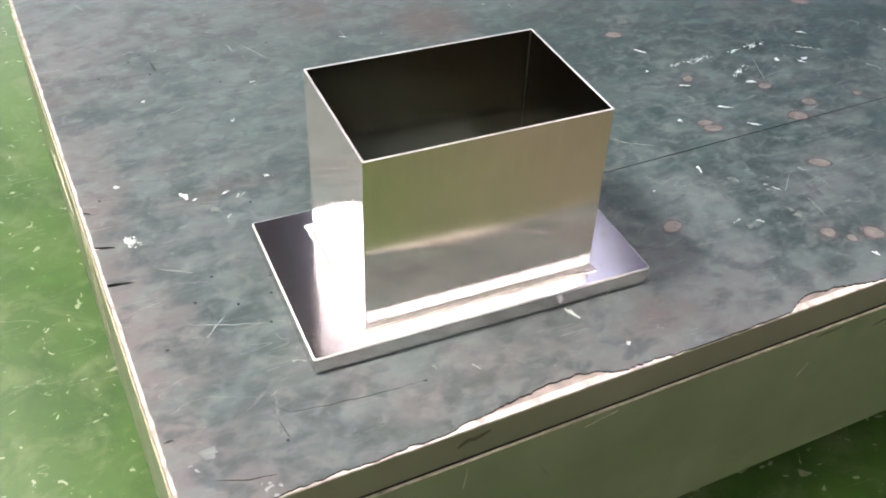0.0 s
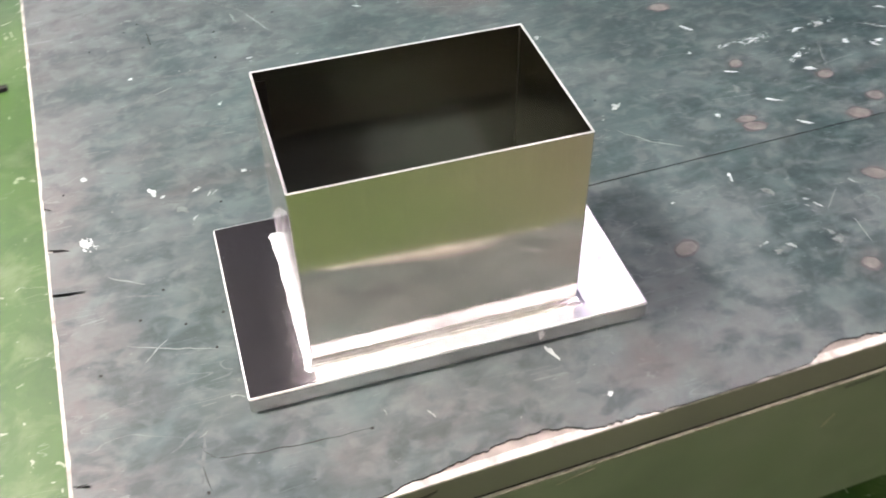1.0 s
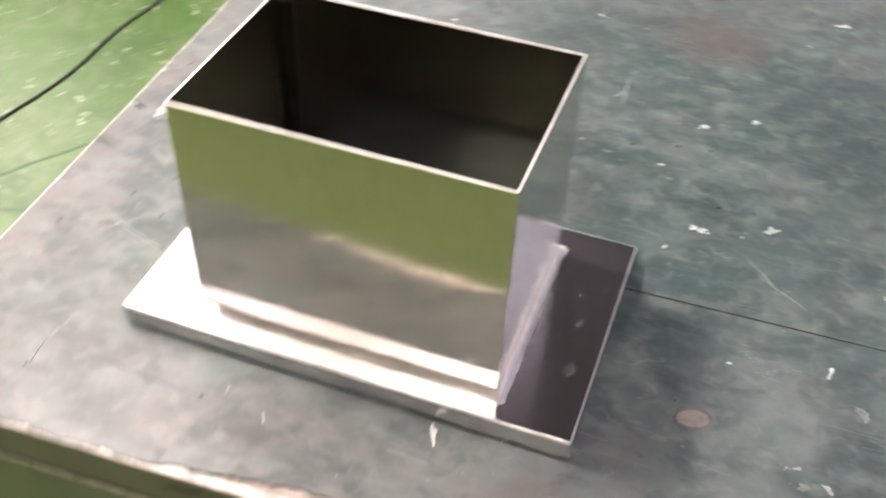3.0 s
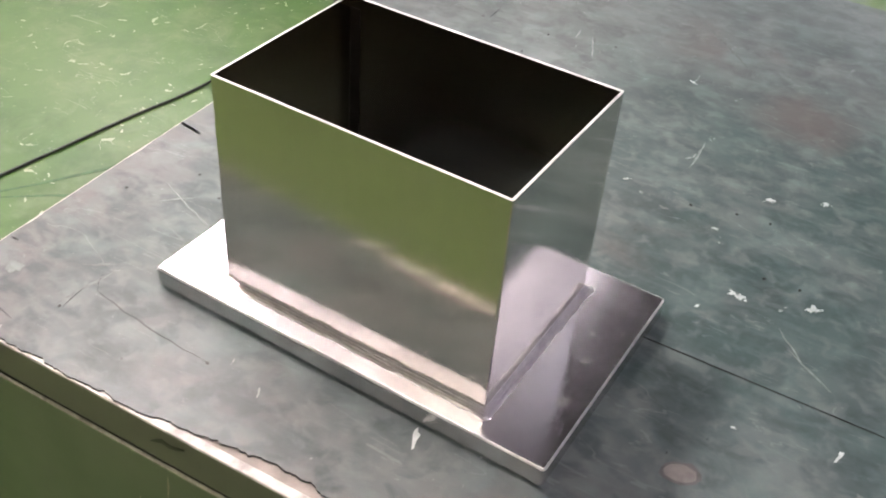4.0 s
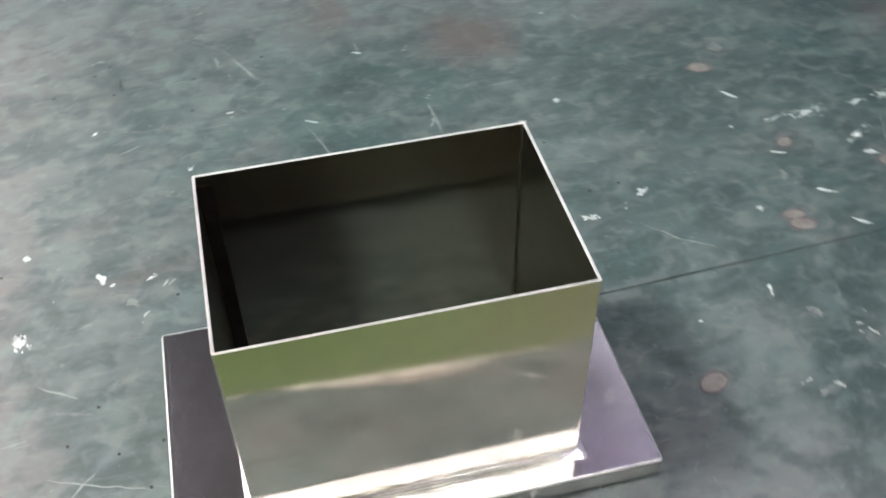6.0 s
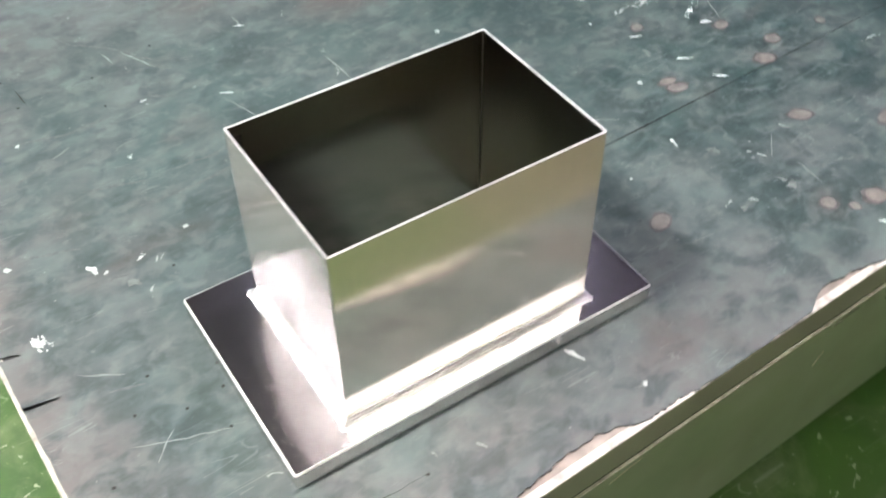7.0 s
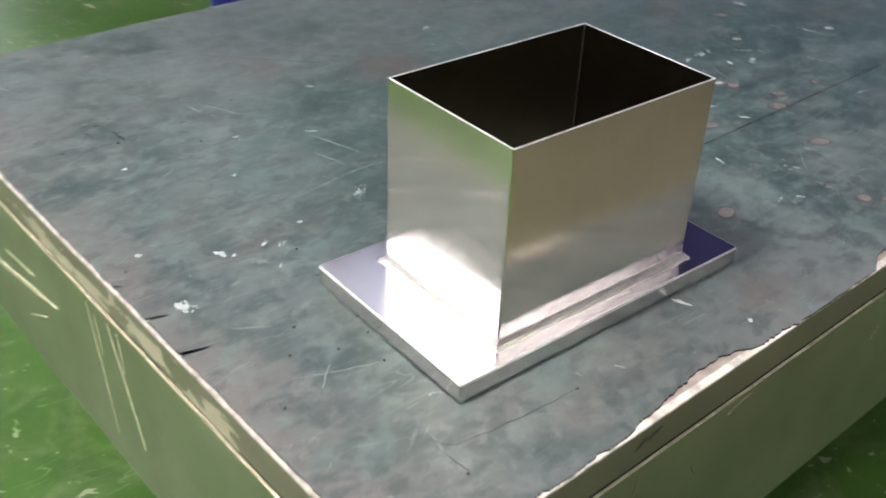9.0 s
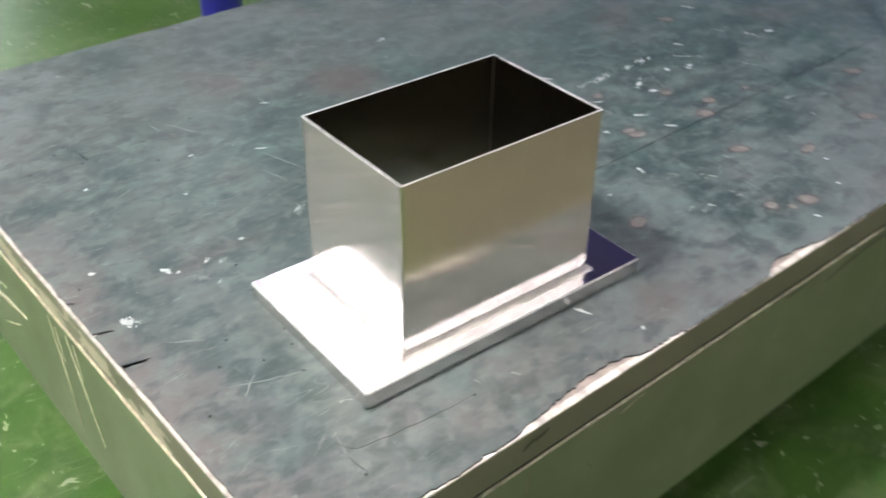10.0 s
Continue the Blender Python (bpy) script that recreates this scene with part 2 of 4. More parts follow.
def mat_floor():
    m, nt, b = mat("green_epoxy_floor")
    v = coords(nt)
    big = noise_fac(nt, v, 1.1, 6, 0.6, 0.5)
    mid = noise_fac(nt, v, 9, 6, 0.65, 0.6)
    col = ramp(nt, big, (0.30, (0.030, 0.078, 0.012)), (0.50, (0.052, 0.114, 0.022)), (0.70, (0.092, 0.150, 0.052)))
    col = mix(nt, ramp(nt, mid, (0.48, 0.0), (0.68, 0.65)), col, (0.140, 0.182, 0.088))
    dark = ramp(nt, noise_fac(nt, coords(nt, loc=(4, 9, 0)), 4.5, 7, 0.68, 0.3), (0.48, 0.0), (0.72, 0.75))
    col = mix(nt, dark, col, (0.015, 0.058, 0.008))
    grit = ramp(nt, noise_fac(nt, coords(nt, loc=(2, 5, 0)), 70, 3, 0.6), (0.66, 0.0), (0.72, 0.6))
    col = mix(nt, grit, col, (0.184, 0.234, 0.102))
    chip = ramp(nt, noise_fac(nt, v, 26, 3, 0.5, 1.2), (0.670, 0.0), (0.685, 1.0))
    col = mix(nt, maths(nt, "MULTIPLY", chip, 0.8), col, (0.33, 0.355, 0.27))
    s = scratches(nt, v, 5, 0.7, 0.006, 6, 0.55)
    col = mix(nt, maths(nt, "MULTIPLY", s, 0.4), col, (0.257, 0.292, 0.216))
    sep = nt.nodes.new("ShaderNodeSeparateXYZ")
    nt.links.new(v, sep.inputs[0])
    lane = maths(nt, "ABSOLUTE", maths(nt, "ADD", sep.outputs[1], 1.25))      # olive band along the table's front, tan towards the right
    lane = maths(nt, "ADD", lane, maths(nt, "MULTIPLY", maths(nt, "SUBTRACT", big, 0.5), 0.9))
    band_tone = ramp(nt, maths(nt, "ADD", sep.outputs[0], maths(nt, "MULTIPLY", maths(nt, "SUBTRACT", mid, 0.5), 0.5)), (0.35, (0.085, 0.122, 0.045)), (0.80, (0.155, 0.140, 0.096)))
    col = mix(nt, ramp(nt, lane, (0.75, 0.85), (1.08, 0.0)), col, band_tone)
    tone = nt.nodes.new("ShaderNodeHueSaturation")
    tone.inputs["Value"].default_value = 0.90
    nt.links.new(col, tone.inputs["Color"])
    nt.links.new(tone.outputs[0], b.inputs["Base Color"])
    nt.links.new(maths(nt, "ADD", maths(nt, "MULTIPLY", mid, 0.14), 0.27), b.inputs["Roughness"])
    bump(nt, b, mid, 0.08, 0.002)
    return m


def mat_olive():
    m, nt, b = mat("worn_olive_paint_on_steel")
    v = coords(nt)
    big = noise_fac(nt, v, 5, 3, 0.5)
    col = ramp(nt, big, (0.32, (0.091, 0.125, 0.060)), (0.5, (0.109, 0.142, 0.075)), (0.68, (0.136, 0.161, 0.096)))
    for k, (sc, st, lo, amount, tone) in enumerate(((9, (1, 1, 1), 0.52, 0.25, (0.102, 0.110, 0.064)), (11, (1, 1, 1.6), 0.58, 0.22, (0.048, 0.060, 0.030)),
                                                   (46, (1, 1, 1), 0.62, 0.25, (0.125, 0.134, 0.080)), (7, (1, 1, 0.25), 0.60, 0.30, (0.055, 0.064, 0.034)))):
        f = noise_fac(nt, coords(nt, st, loc=(1.3 * k, 2.1 * k, 0.7 * k)), sc, 3, 0.45, 0.3)
        col = mix(nt, ramp(nt, f, (lo, 0.0), (lo + 0.16, amount)), col, tone)
    nt.links.new(col, b.inputs["Base Color"])
    nt.links.new(maths(nt, "ADD", maths(nt, "MULTIPLY", noise_fac(nt, v, 9, 4, 0.55), 0.16), 0.26), b.inputs["Roughness"])
    bump(nt, b, noise_fac(nt, v, 6, 2), 0.05, 0.002)
    return m


H = 0.600             # height of the table's mat
M_MAT = mat_rubber()
M_FLOOR = mat_floor()
M_OLIVE = mat_olive()
def mat_edge_paint():
    m, nt, b = mat("olive_paint_chipped_to_cream")
    v = coords(nt)
    big = noise_fac(nt, v, 4, 3, 0.5)
    col = ramp(nt, big, (0.3, (0.095, 0.098, 0.064)), (0.7, (0.150, 0.148, 0.106)))
    sep = nt.nodes.new("ShaderNodeSeparateXYZ")
    nt.links.new(v, sep.inputs[0])
    # paint knocked off the side edge to cream primer, most along its lower half and near the corner
    chips = noise_fac(nt, coords(nt, (1, 0.40, 1.5), loc=(0, 0.6, 0)), 24, 5, 0.62, 0.4)
    low = maths(nt, "MULTIPLY", maths(nt, "SUBTRACT", H - 0.004, sep.outputs[2]), 2.8)
    spread = maths(nt, "MAXIMUM", 0.0, maths(nt, "SUBTRACT", 0.14, maths(nt, "MULTIPLY", maths(nt, "ABSOLUTE", maths(nt, "SUBTRACT", sep.outputs[1], 0.58)), 0.36)))
    f = ramp(nt, maths(nt, "ADD", maths(nt, "MULTIPLY", chips, 0.95), maths(nt, "ADD", low, spread)), (0.660, 0.0), (0.675, 1.0))
    f = maths(nt, "MULTIPLY", f, maths(nt, "LESS_THAN", sep.outputs[0], 0.0022))
    nt.links.new(mix(nt, f, col, (0.40, 0.375, 0.285)), b.inputs["Base Color"])
    b.inputs["Roughness"].default_value = 0.35
    bump(nt, b, noise_fac(nt, v, 30, 4), 0.15, 0.002)
    return m


M_TOPEDGE = mat_edge_paint()
M_EDGE = plain("bare_pale_edge", (0.43, 0.41, 0.37), 0.5, 0.0, 0.42, 55)
M_EDGE_SIDE = plain("bare_dull_edge", (0.33, 0.31, 0.275), 0.5, 0.0, 0.45, 55)
M_BOARD = plain("bare_brown_board", (0.22, 0.195, 0.17), 0.6, 0.0, 0.35, 30)
M_CREAM = plain("chipped_cream_primer", (0.36, 0.33, 0.23), 0.55, 0.0, 0.3, 50)
M_BARE = plain("scratched_bare_paint", (0.62, 0.58, 0.44), 0.5, 0.0, 0.25, 90)
M_WORN = plain("worn_tan_paint_edge", (0.33, 0.32, 0.24), 0.45, 0.0, 0.5, 60)
M_DARK = plain("dark_gap", (0.012, 0.012, 0.011), 0.8)
M_FLOOR_LINE = plain("dark_floor_tone", (0.035, 0.085, 0.03), 0.5, 0, 0.3, 30)
M_GREASE = plain("dark_grease", (0.040, 0.043, 0.026), 0.4, 0, 0.3, 60)
# cut sides of the mat, coloured near black for the shade on them
M_FLANK = plain("shade_black_mat_flank", (0.014, 0.014, 0.014), 0.6, 0, 0.3, 80)
M_WALL = plain("dusty_brown_wall", (0.17, 0.14, 0.11), 0.8, 0, 0.2, 2)
M_NAVY = plain("navy_painted_cladding", (0.055, 0.052, 0.19), 0.6, 0, 0.25, 2)
M_CEIL = plain("dark_brown_roof_sheet", (0.046, 0.035, 0.033), 0.8, 0, 0.25, 2)
M_BLUE = plain("deep_blue_enamel", (0.012, 0.012, 0.16), 0.3, 0, 0.15, 10)
M_GREY = plain("grey_steel_bar", (0.33, 0.33, 0.30), 0.4, 0.6, 0.2, 12)
M_CABLE = plain("black_cable_rubber", (0.018, 0.022, 0.018), 0.5, 0, 0.3, 30)
M_WHITE = plain("white_paint_splash", (0.36, 0.38, 0.375), 0.55, 0, 0.3, 80)
M_SMEAR = plain("pale_rubbed_patch", (0.20, 0.215, 0.21), 0.6, 0, 0.35, 90)
M_SCRATCH = plain("pale_scratched_rubber", (0.145, 0.163, 0.16), 0.6, 0, 0.3, 90)
M_FAINT = plain("faint_rubbed_patch", (0.105, 0.118, 0.115), 0.6, 0, 0.3, 110)
M_WIPE = plain("faint_wiped_rubber", (0.068, 0.082, 0.080), 0.55, 0, 0.35, 120)
M_HALO = plain("brown_stain_round_glue", (0.064, 0.062, 0.060), 0.5, 0, 0.35, 70)
M_TAN = plain("tan_glue_stain", (0.130, 0.117, 0.110), 0.5, 0, 0.30, 60)
M_HOUSE = plain("white_lamp_housing", (0.75, 0.75, 0.73), 0.4)


def mat_lamp(name, power, colour):
    m, nt, b = mat(name)
    b.inputs["Base Color"].default_value = (0.9, 0.9, 0.9, 1)
    b.inputs["Emission Color"].default_value = (*colour, 1)
    b.inputs["Emission Strength"].default_value = power
    return m


M_HIGH = mat_lamp("lit_high_bay", HIGH_BAY, (1.0, 0.865, 0.82))
M_HIGH_EAST = mat_lamp("lit_small_high_bay", HIGH_BAY_EAST, (0.98, 0.79, 1.0))
M_HIGH_SOUTH = mat_lamp("lit_long_high_bay", HIGH_BAY_SOUTH, (1.0, 0.90, 0.84))
M_LAMP = mat_lamp("lit_fluorescent_diffuser", TUBES, (1.0, 0.925, 0.90))
M_FILL_SOUTH = mat_lamp("added_narrow_fill", FILL_SOUTH, (1.0, 0.91, 0.88))
M_LAMP_OLD = mat_lamp("lit_fluorescent_aged", TUBES_OLD, (1.0, 0.92, 0.95))
M_LAMP_DIM = mat_lamp("lit_dim_fluorescent", 1.8, (0.86, 0.86, 1.0))
M_FILL_WARM = mat_lamp("added_warm_fill", 7.5, (1.0, 0.90, 0.78))
M_LAMP_GLARE = mat_lamp("lit_strong_fluorescent", 34.0, (1.0, 0.97, 0.97))
M_SKY, _nt, _b = mat("bright_sky")
_b.inputs["Base Color"].default_value = (0, 0, 0, 1)
_b.inputs["Emission Color"].default_value = (0.92, 0.96, 1.0, 1)
_b.inputs["Emission Strength"].default_value = 5.5

M_SKY_WEST, _nt, _b = mat("bright_hazy_sky")
_b.inputs["Base Color"].default_value = (0, 0, 0, 1)
_b.inputs["Emission Color"].default_value = (1.0, 0.97, 0.95, 1)
_b.inputs["Emission Strength"].default_value = 6.0

# ---------------------------------------------------------------- mesh helpers
def mesh_object(name, bm, material, smooth=False):
    me = bpy.data.meshes.new(name)
    bmesh.ops.recalc_face_normals(bm, faces=bm.faces[:])
    if smooth:
        for f in bm.faces:
            f.smooth = True
    bm.to_mesh(me)
    bm.free()
    me.materials.append(material)
    return new(name, me)


def part(name, bm, material, parent, label="", smooth=False, flank=None):
    if flank:
        for f in bm.faces:
            f.normal_update()
            f.material_index = 1 if abs(f.normal.z) < 0.5 else 0
    ob = mesh_object(name, bm, material, smooth)
    if flank:
        ob.data.materials.append(flank)
    ob.parent = parent
    if label:
        tagged(ob, label)
    return ob


def box(x0, x1, y0, y1, z0, z1, bevel=0.0, segs=2):
    bm = bmesh.new()
    bmesh.ops.create_cube(bm, size=1)
    bmesh.ops.scale(bm, vec=(x1 - x0, y1 - y0, z1 - z0), verts=bm.verts)
    bmesh.ops.translate(bm, vec=((x0 + x1) / 2, (y0 + y1) / 2, (z0 + z1) / 2), verts=bm.verts)
    if bevel:
        bmesh.ops.bevel(bm, geom=bm.edges[:], offset=bevel, segments=segs, affect="EDGES", profile=0.5)
    return bm


def prism(outline, z0, z1, bm=None):
    """A flat piece with the given outline, from z0 to z1."""
    bm = bm or bmesh.new()
    low = [bm.verts.new((x, y, z0)) for x, y in outline]
    top = [bm.verts.new((x, y, z1)) for x, y in outline]
    n = len(outline)
    faces = [bm.faces.new(top), bm.faces.new(low[::-1])]
    for i in range(n):
        bm.faces.new((low[i], low[(i + 1) % n], top[(i + 1) % n], top[i]))
    bmesh.ops.triangulate(bm, faces=faces)
    return bm


def ribbon(one, two, z0, z1):
    """A thin strip between two lines of points."""
    bm = bmesh.new()
    rows = [[bm.verts.new((x, y, z)) for x, y in line] for line, z in ((one, z0), (one, z1), (two, z1), (two, z0))]
    n = len(one)
    for a, b in zip(rows, rows[1:] + rows[:1]):
        for i in range(n - 1):
            bm.faces.new((a[i], a[i + 1], b[i + 1], b[i]))
    for k in (0, n - 1):
        bm.faces.new([r[k] for r in rows])
    return bm


def rounded(x0, x1, y0, y1, r, segs=4):
    pts = []
    for cx, cy, a in ((x1 - r, y1 - r, 0), (x0 + r, y1 - r, 90), (x0 + r, y0 + r, 180), (x1 - r, y0 + r, 270)):
        for i in range(segs + 1):
            t = radians(a + 90 * i / segs)
            pts.append((cx + r * math.cos(t), cy + r * math.sin(t)))
    return pts


def loft(rings, bm=None, closed=False):
    """Skin rings of equal length; closed joins the last one to the first."""
    bm = bm or bmesh.new()
    vs = [[bm.verts.new(p) for p in ring] for ring in rings]
    pairs = list(zip(vs, vs[1:])) + ([(vs[-1], vs[0])] if closed else [])
    for a, b in pairs:
        for i in range(len(a)):
            j = (i + 1) % len(a)
            bm.faces.new((a[i], a[j], b[j], b[i]))
    return bm


def rod(p, q, r, segs=16, bm=None):
    bm = bm or bmesh.new()
    p, q = Vector(p), Vector(q)
    w = (q - p).normalized()
    u = w.orthogonal().normalized()
    v = w.cross(u)
    rings = [[c + r * (math.cos(2 * math.pi * i / segs) * u + math.sin(2 * math.pi * i / segs) * v) for i in range(segs)] for c in (p, q)]
    loft(rings, bm)
    for ring in rings:
        bm.faces.new([bm.verts.new(c) for c in ring])
    bmesh.ops.remove_doubles(bm, verts=bm.verts, dist=1e-6)
    return bm


# ---------------------------------------------------------------- the workshop
X0, X1, Y0, Y1, ZC = -6.0, 4.4, -5.5, 9.0, 5.0

FLOOR = tagged(mesh_object("floor", box(X0, X1, Y0, Y1, -0.2, 0.0), M_FLOOR), "glossy green painted concrete floor, scuffed and chipped", "floor", kind="structure")
tagged(mesh_object("ceiling", box(X0, X1, Y0, Y1, ZC, ZC + 0.1), M_CEIL), "dark brown workshop roof", "ceiling", kind="structure")
tagged(mesh_object("wall_south", box(X0, X1, Y0 - 0.2, Y0, 0, ZC), M_WALL), "dusty brown workshop wall", "wall", kind="structure")
tagged(mesh_object("wall_east", box(X1, X1 + 0.2, Y0, Y1, 0, ZC), M_NAVY), "navy painted metal wall cladding", "wall", kind="structure")

WX0, WX1, WZ0, WZ1 = -2.4, 1.9, 0.9, 2.9
bm = bmesh.new()
for x0, x1, z0, z1 in ((X0, WX0, 0, ZC), (WX1, X1, 0, ZC), (WX0, WX1, 0, WZ0), (WX0, WX1, WZ1, ZC)):
    prism([(x0, Y1), (x1, Y1), (x1, Y1 + 0.2), (x0, Y1 + 0.2)], z0, z1, bm)
bmesh.ops.remove_doubles(bm, verts=bm.verts, dist=1e-5)
tagged(mesh_object("wall_north", bm, M_WALL), "dusty brown workshop wall with a wide window", "wall", kind="structure")
win = tagged(new("window_1"), "wide workshop window with white frames", "window", kind="structure")
for x in np.linspace(WX0 + 0.03, WX1 - 0.03, 5):
    part("mullion", box(x - 0.03, x + 0.03, Y1 + 0.06, Y1 + 0.12, WZ0, WZ1), M_HOUSE, win)
for z in (WZ0 + 0.03, WZ1 - 0.03):
    part("window_rail", box(WX0 + 0.06, WX1 - 0.06, Y1 + 0.062, Y1 + 0.118, z - 0.03, z + 0.03), M_HOUSE, win)
tagged(mesh_object("backdrop", box(WX0 - 2, WX1 + 2, Y1 + 1.5, Y1 + 1.6, -0.5, 5), M_SKY), "bright overcast sky outside the window", "sky", kind="structure")

VY0, VY1, VZ0, VZ1 = 1.4, 5.4, 2.9, 4.8
bm = bmesh.new()
for y0, y1, z0, z1 in ((Y0, VY0, 0, ZC), (VY1, Y1, 0, ZC), (VY0, VY1, 0, VZ0), (VY0, VY1, VZ1, ZC)):
    prism([(X0 - 0.2, y0), (X0, y0), (X0, y1), (X0 - 0.2, y1)], z0, z1, bm)
bmesh.ops.remove_doubles(bm, verts=bm.verts, dist=1e-5)
tagged(mesh_object("wall_west", bm, M_WALL), "dusty brown workshop wall with a high window", "wall", kind="structure")
win = tagged(new("window_2"), "high workshop window with white frames", "window", kind="structure")
for y in np.linspace(VY0 + 0.03, VY1 - 0.03, 5):
    part("mullion", box(X0 - 0.12, X0 - 0.06, y - 0.03, y + 0.03, VZ0, VZ1), M_HOUSE, win)
for z in (VZ0 + 0.03, VZ1 - 0.03):
    part("window_rail", box(X0 - 0.118, X0 - 0.062, VY0 + 0.06, VY1 - 0.06, z - 0.03, z + 0.03), M_HOUSE, win)
tagged(mesh_object("backdrop", box(X0 - 1.6, X0 - 1.5, VY0 - 2, VY1 + 2, 1.0, 7.0), M_SKY_WEST), "bright hazy sky outside the high window", "sky", kind="structure")

# two rows of fluorescent fittings hung under the roof
def ceiling_light(glow, label, wide=0.30, long=0.68):
    base = new("ceiling_light")
    part("housing", box(-wide - 0.02, wide + 0.02, -long - 0.02, long + 0.02, 0.0, 0.07, 0.01), M_HOUSE, base)
    part("diffuser", box(-wide, wide, -long, long, -0.03, -0.002, 0.008), glow, base, "glowing white diffuser")
    for y in (-0.6 * long, 0.6 * long):
        part("hanger", rod((0, y, 0.07), (0, y, ZC - 3.6), 0.006, 8), M_GREY, base)
    return tagged(base, label, "ceiling light", "ceiling lights")


first = ceiling_light(M_HIGH, "bright white high-bay ceiling light hung on rods", 0.15, 0.26)
first.matrix_basis = pose(-1.54, 0.39, 3.6)
first = ceiling_light(M_HIGH_EAST, "small bright high-bay ceiling light hung on rods", 0.06, 0.10)
first.matrix_basis = pose(1.26, 0.30, 3.6)
first = ceiling_light(M_HIGH_SOUTH, "slim bright high-bay ceiling light hung on rods", 0.06, 0.22)
first.matrix_basis = pose(0.65, -0.95, 3.6)
for glow, wide, label, places in (
        (M_LAMP, 0.20, "long white fluorescent ceiling light hung on rods", ((-1.60, 2.5, 0), (-1.72, 4.0, 0), (-2.42, 4.05, 0), (-2.2, 5.5, 0), (-1.20, 4.05, 0), (-2.8, 2.55, 0), (-1.38, 1.15, 0), (-2.12, 1.75, 0))),
        (M_LAMP_OLD, 0.14, "long fluorescent ceiling light with aged tubes, hung on rods", ((1.82, 2.95, 0), (1.9, 4.45, 0), (2.3, 5.9, 0))),
        (M_LAMP_DIM, 0.14, "dim bluish fluorescent ceiling light hung on rods", ((2.38, 3.15, 0), (1.20, 3.30, 0))),
        # unseen narrow lamps added to whiten the plate and tube foot's south side
        (M_FILL_SOUTH, 0.075, "narrow white fill light on rods, unseen, added for the metal's reflections", ((1.65, -2.8, 90), (0.05, -2.4, 90), (-2.0, -2.35, 90), (3.15, -2.8, 90), (1.2, -3.35, 90), (2.9, -3.4, 90))),
        # unseen warm lamps added to fill the same reflections
        (M_FILL_WARM, 0.15, "warm white fill light on rods, unseen, added for the metal's reflections", ((-0.80, -2.22, 90), (0.1, -1.66, 90), (1.5, -1.80, 90), (2.0, -1.38, 90))),
        (M_LAMP_GLARE, 0.26, "very bright fluorescent ceiling light hung on rods", ((-4.3, 4.0, 0),))):
    first = ceiling_light(glow, label, wide)
    first.matrix_basis = pose(*places[0][:2], 3.6, 0, 0, places[0][2])
    for x, y, turn in places[1:]:
        copy_thing(first, pose(x, y, 3.6, 0, 0, turn))

# ---------------------------------------------------------------- the work table
LEN, DEP = 2.44, 1.32
TABLE = pose(-0.254, -0.180, 0, 0, 0, 2.3)
SEAM = 0.357          # joint between the two sheets of the mat
CHIPS = ((0.0, 0.003), (0.095, 0.003), (0.16, 0.006), (0.205, 0.002), (0.25, 0.005), (0.281, 0.004), (0.325, 0.010), (0.377, 0.014),
         (0.416, 0.020), (0.462, 0.021), (0.50, 0.012), (0.522, 0.006), (0.55, 0.005), (0.634, 0.002), (0.703, 0.002), (0.771, 0.0035),
         (0.80, 0.017), (0.815, 0.019), (0.867, 0.0136), (0.917, 0.0036), (1.1, 0.002), (1.6, 0.004), (LEN, 0.003))
NOTCHES = ((0.393, 0.041, 0.0034), (0.472, 0.030, 0.0034), (0.118, 0.022, 0.0015), (0.555, 0.014, 0.0016))


def jagged(a, b, step, fn):
    n = max(2, int(abs(b - a) / step))
    return [(a + (b - a) * i / n, fn(a + (b - a) * i / n)) for i in range(n + 1)]


def chip(u):
    d = 1.15 * np.interp(u, [c[0] for c in CHIPS], [c[1] for c in CHIPS])
    ragged = 0.0032 if d > 0.004 else 0.0012
    return -0.0036 + d + 0.0024 * max(0, noise.noise((u * 30, 0.3, 0))) + ragged * noise.noise((u * 75, 1.3, 0)) + 0.6 * ragged * noise.noise((u * 210, 4.1, 0))


def side(v):
    return 0.0035 + 0.0016 * noise.noise((v * 30, 5, 0)) + 0.0010 * noise.noise((v * 110, 9, 0))


def left_edge(v0, v1):
    """The mat's worn left edge from v1 down to v0, with slits cut into it."""
    runs = [(v, [(side(v), v)]) for v, _ in jagged(v1, v0, 0.006, side) if all(abs(v - n[0]) > 0.006 for n in NOTCHES)]
    for v, deep, wide in NOTCHES:
        if v0 < v < v1:
            runs.append((v, [(0.003, v + wide), (deep * 0.6, v + wide * 0.6 - 0.003), (deep, v - 0.0055), (deep * 0.95, v - 0.0075), (deep * 0.5, v - wide * 0.7 - 0.003), (0.003, v - wide * 0.6)]))
    return [p for _, run in sorted(runs, key=lambda r: -r[0]) for p in run]


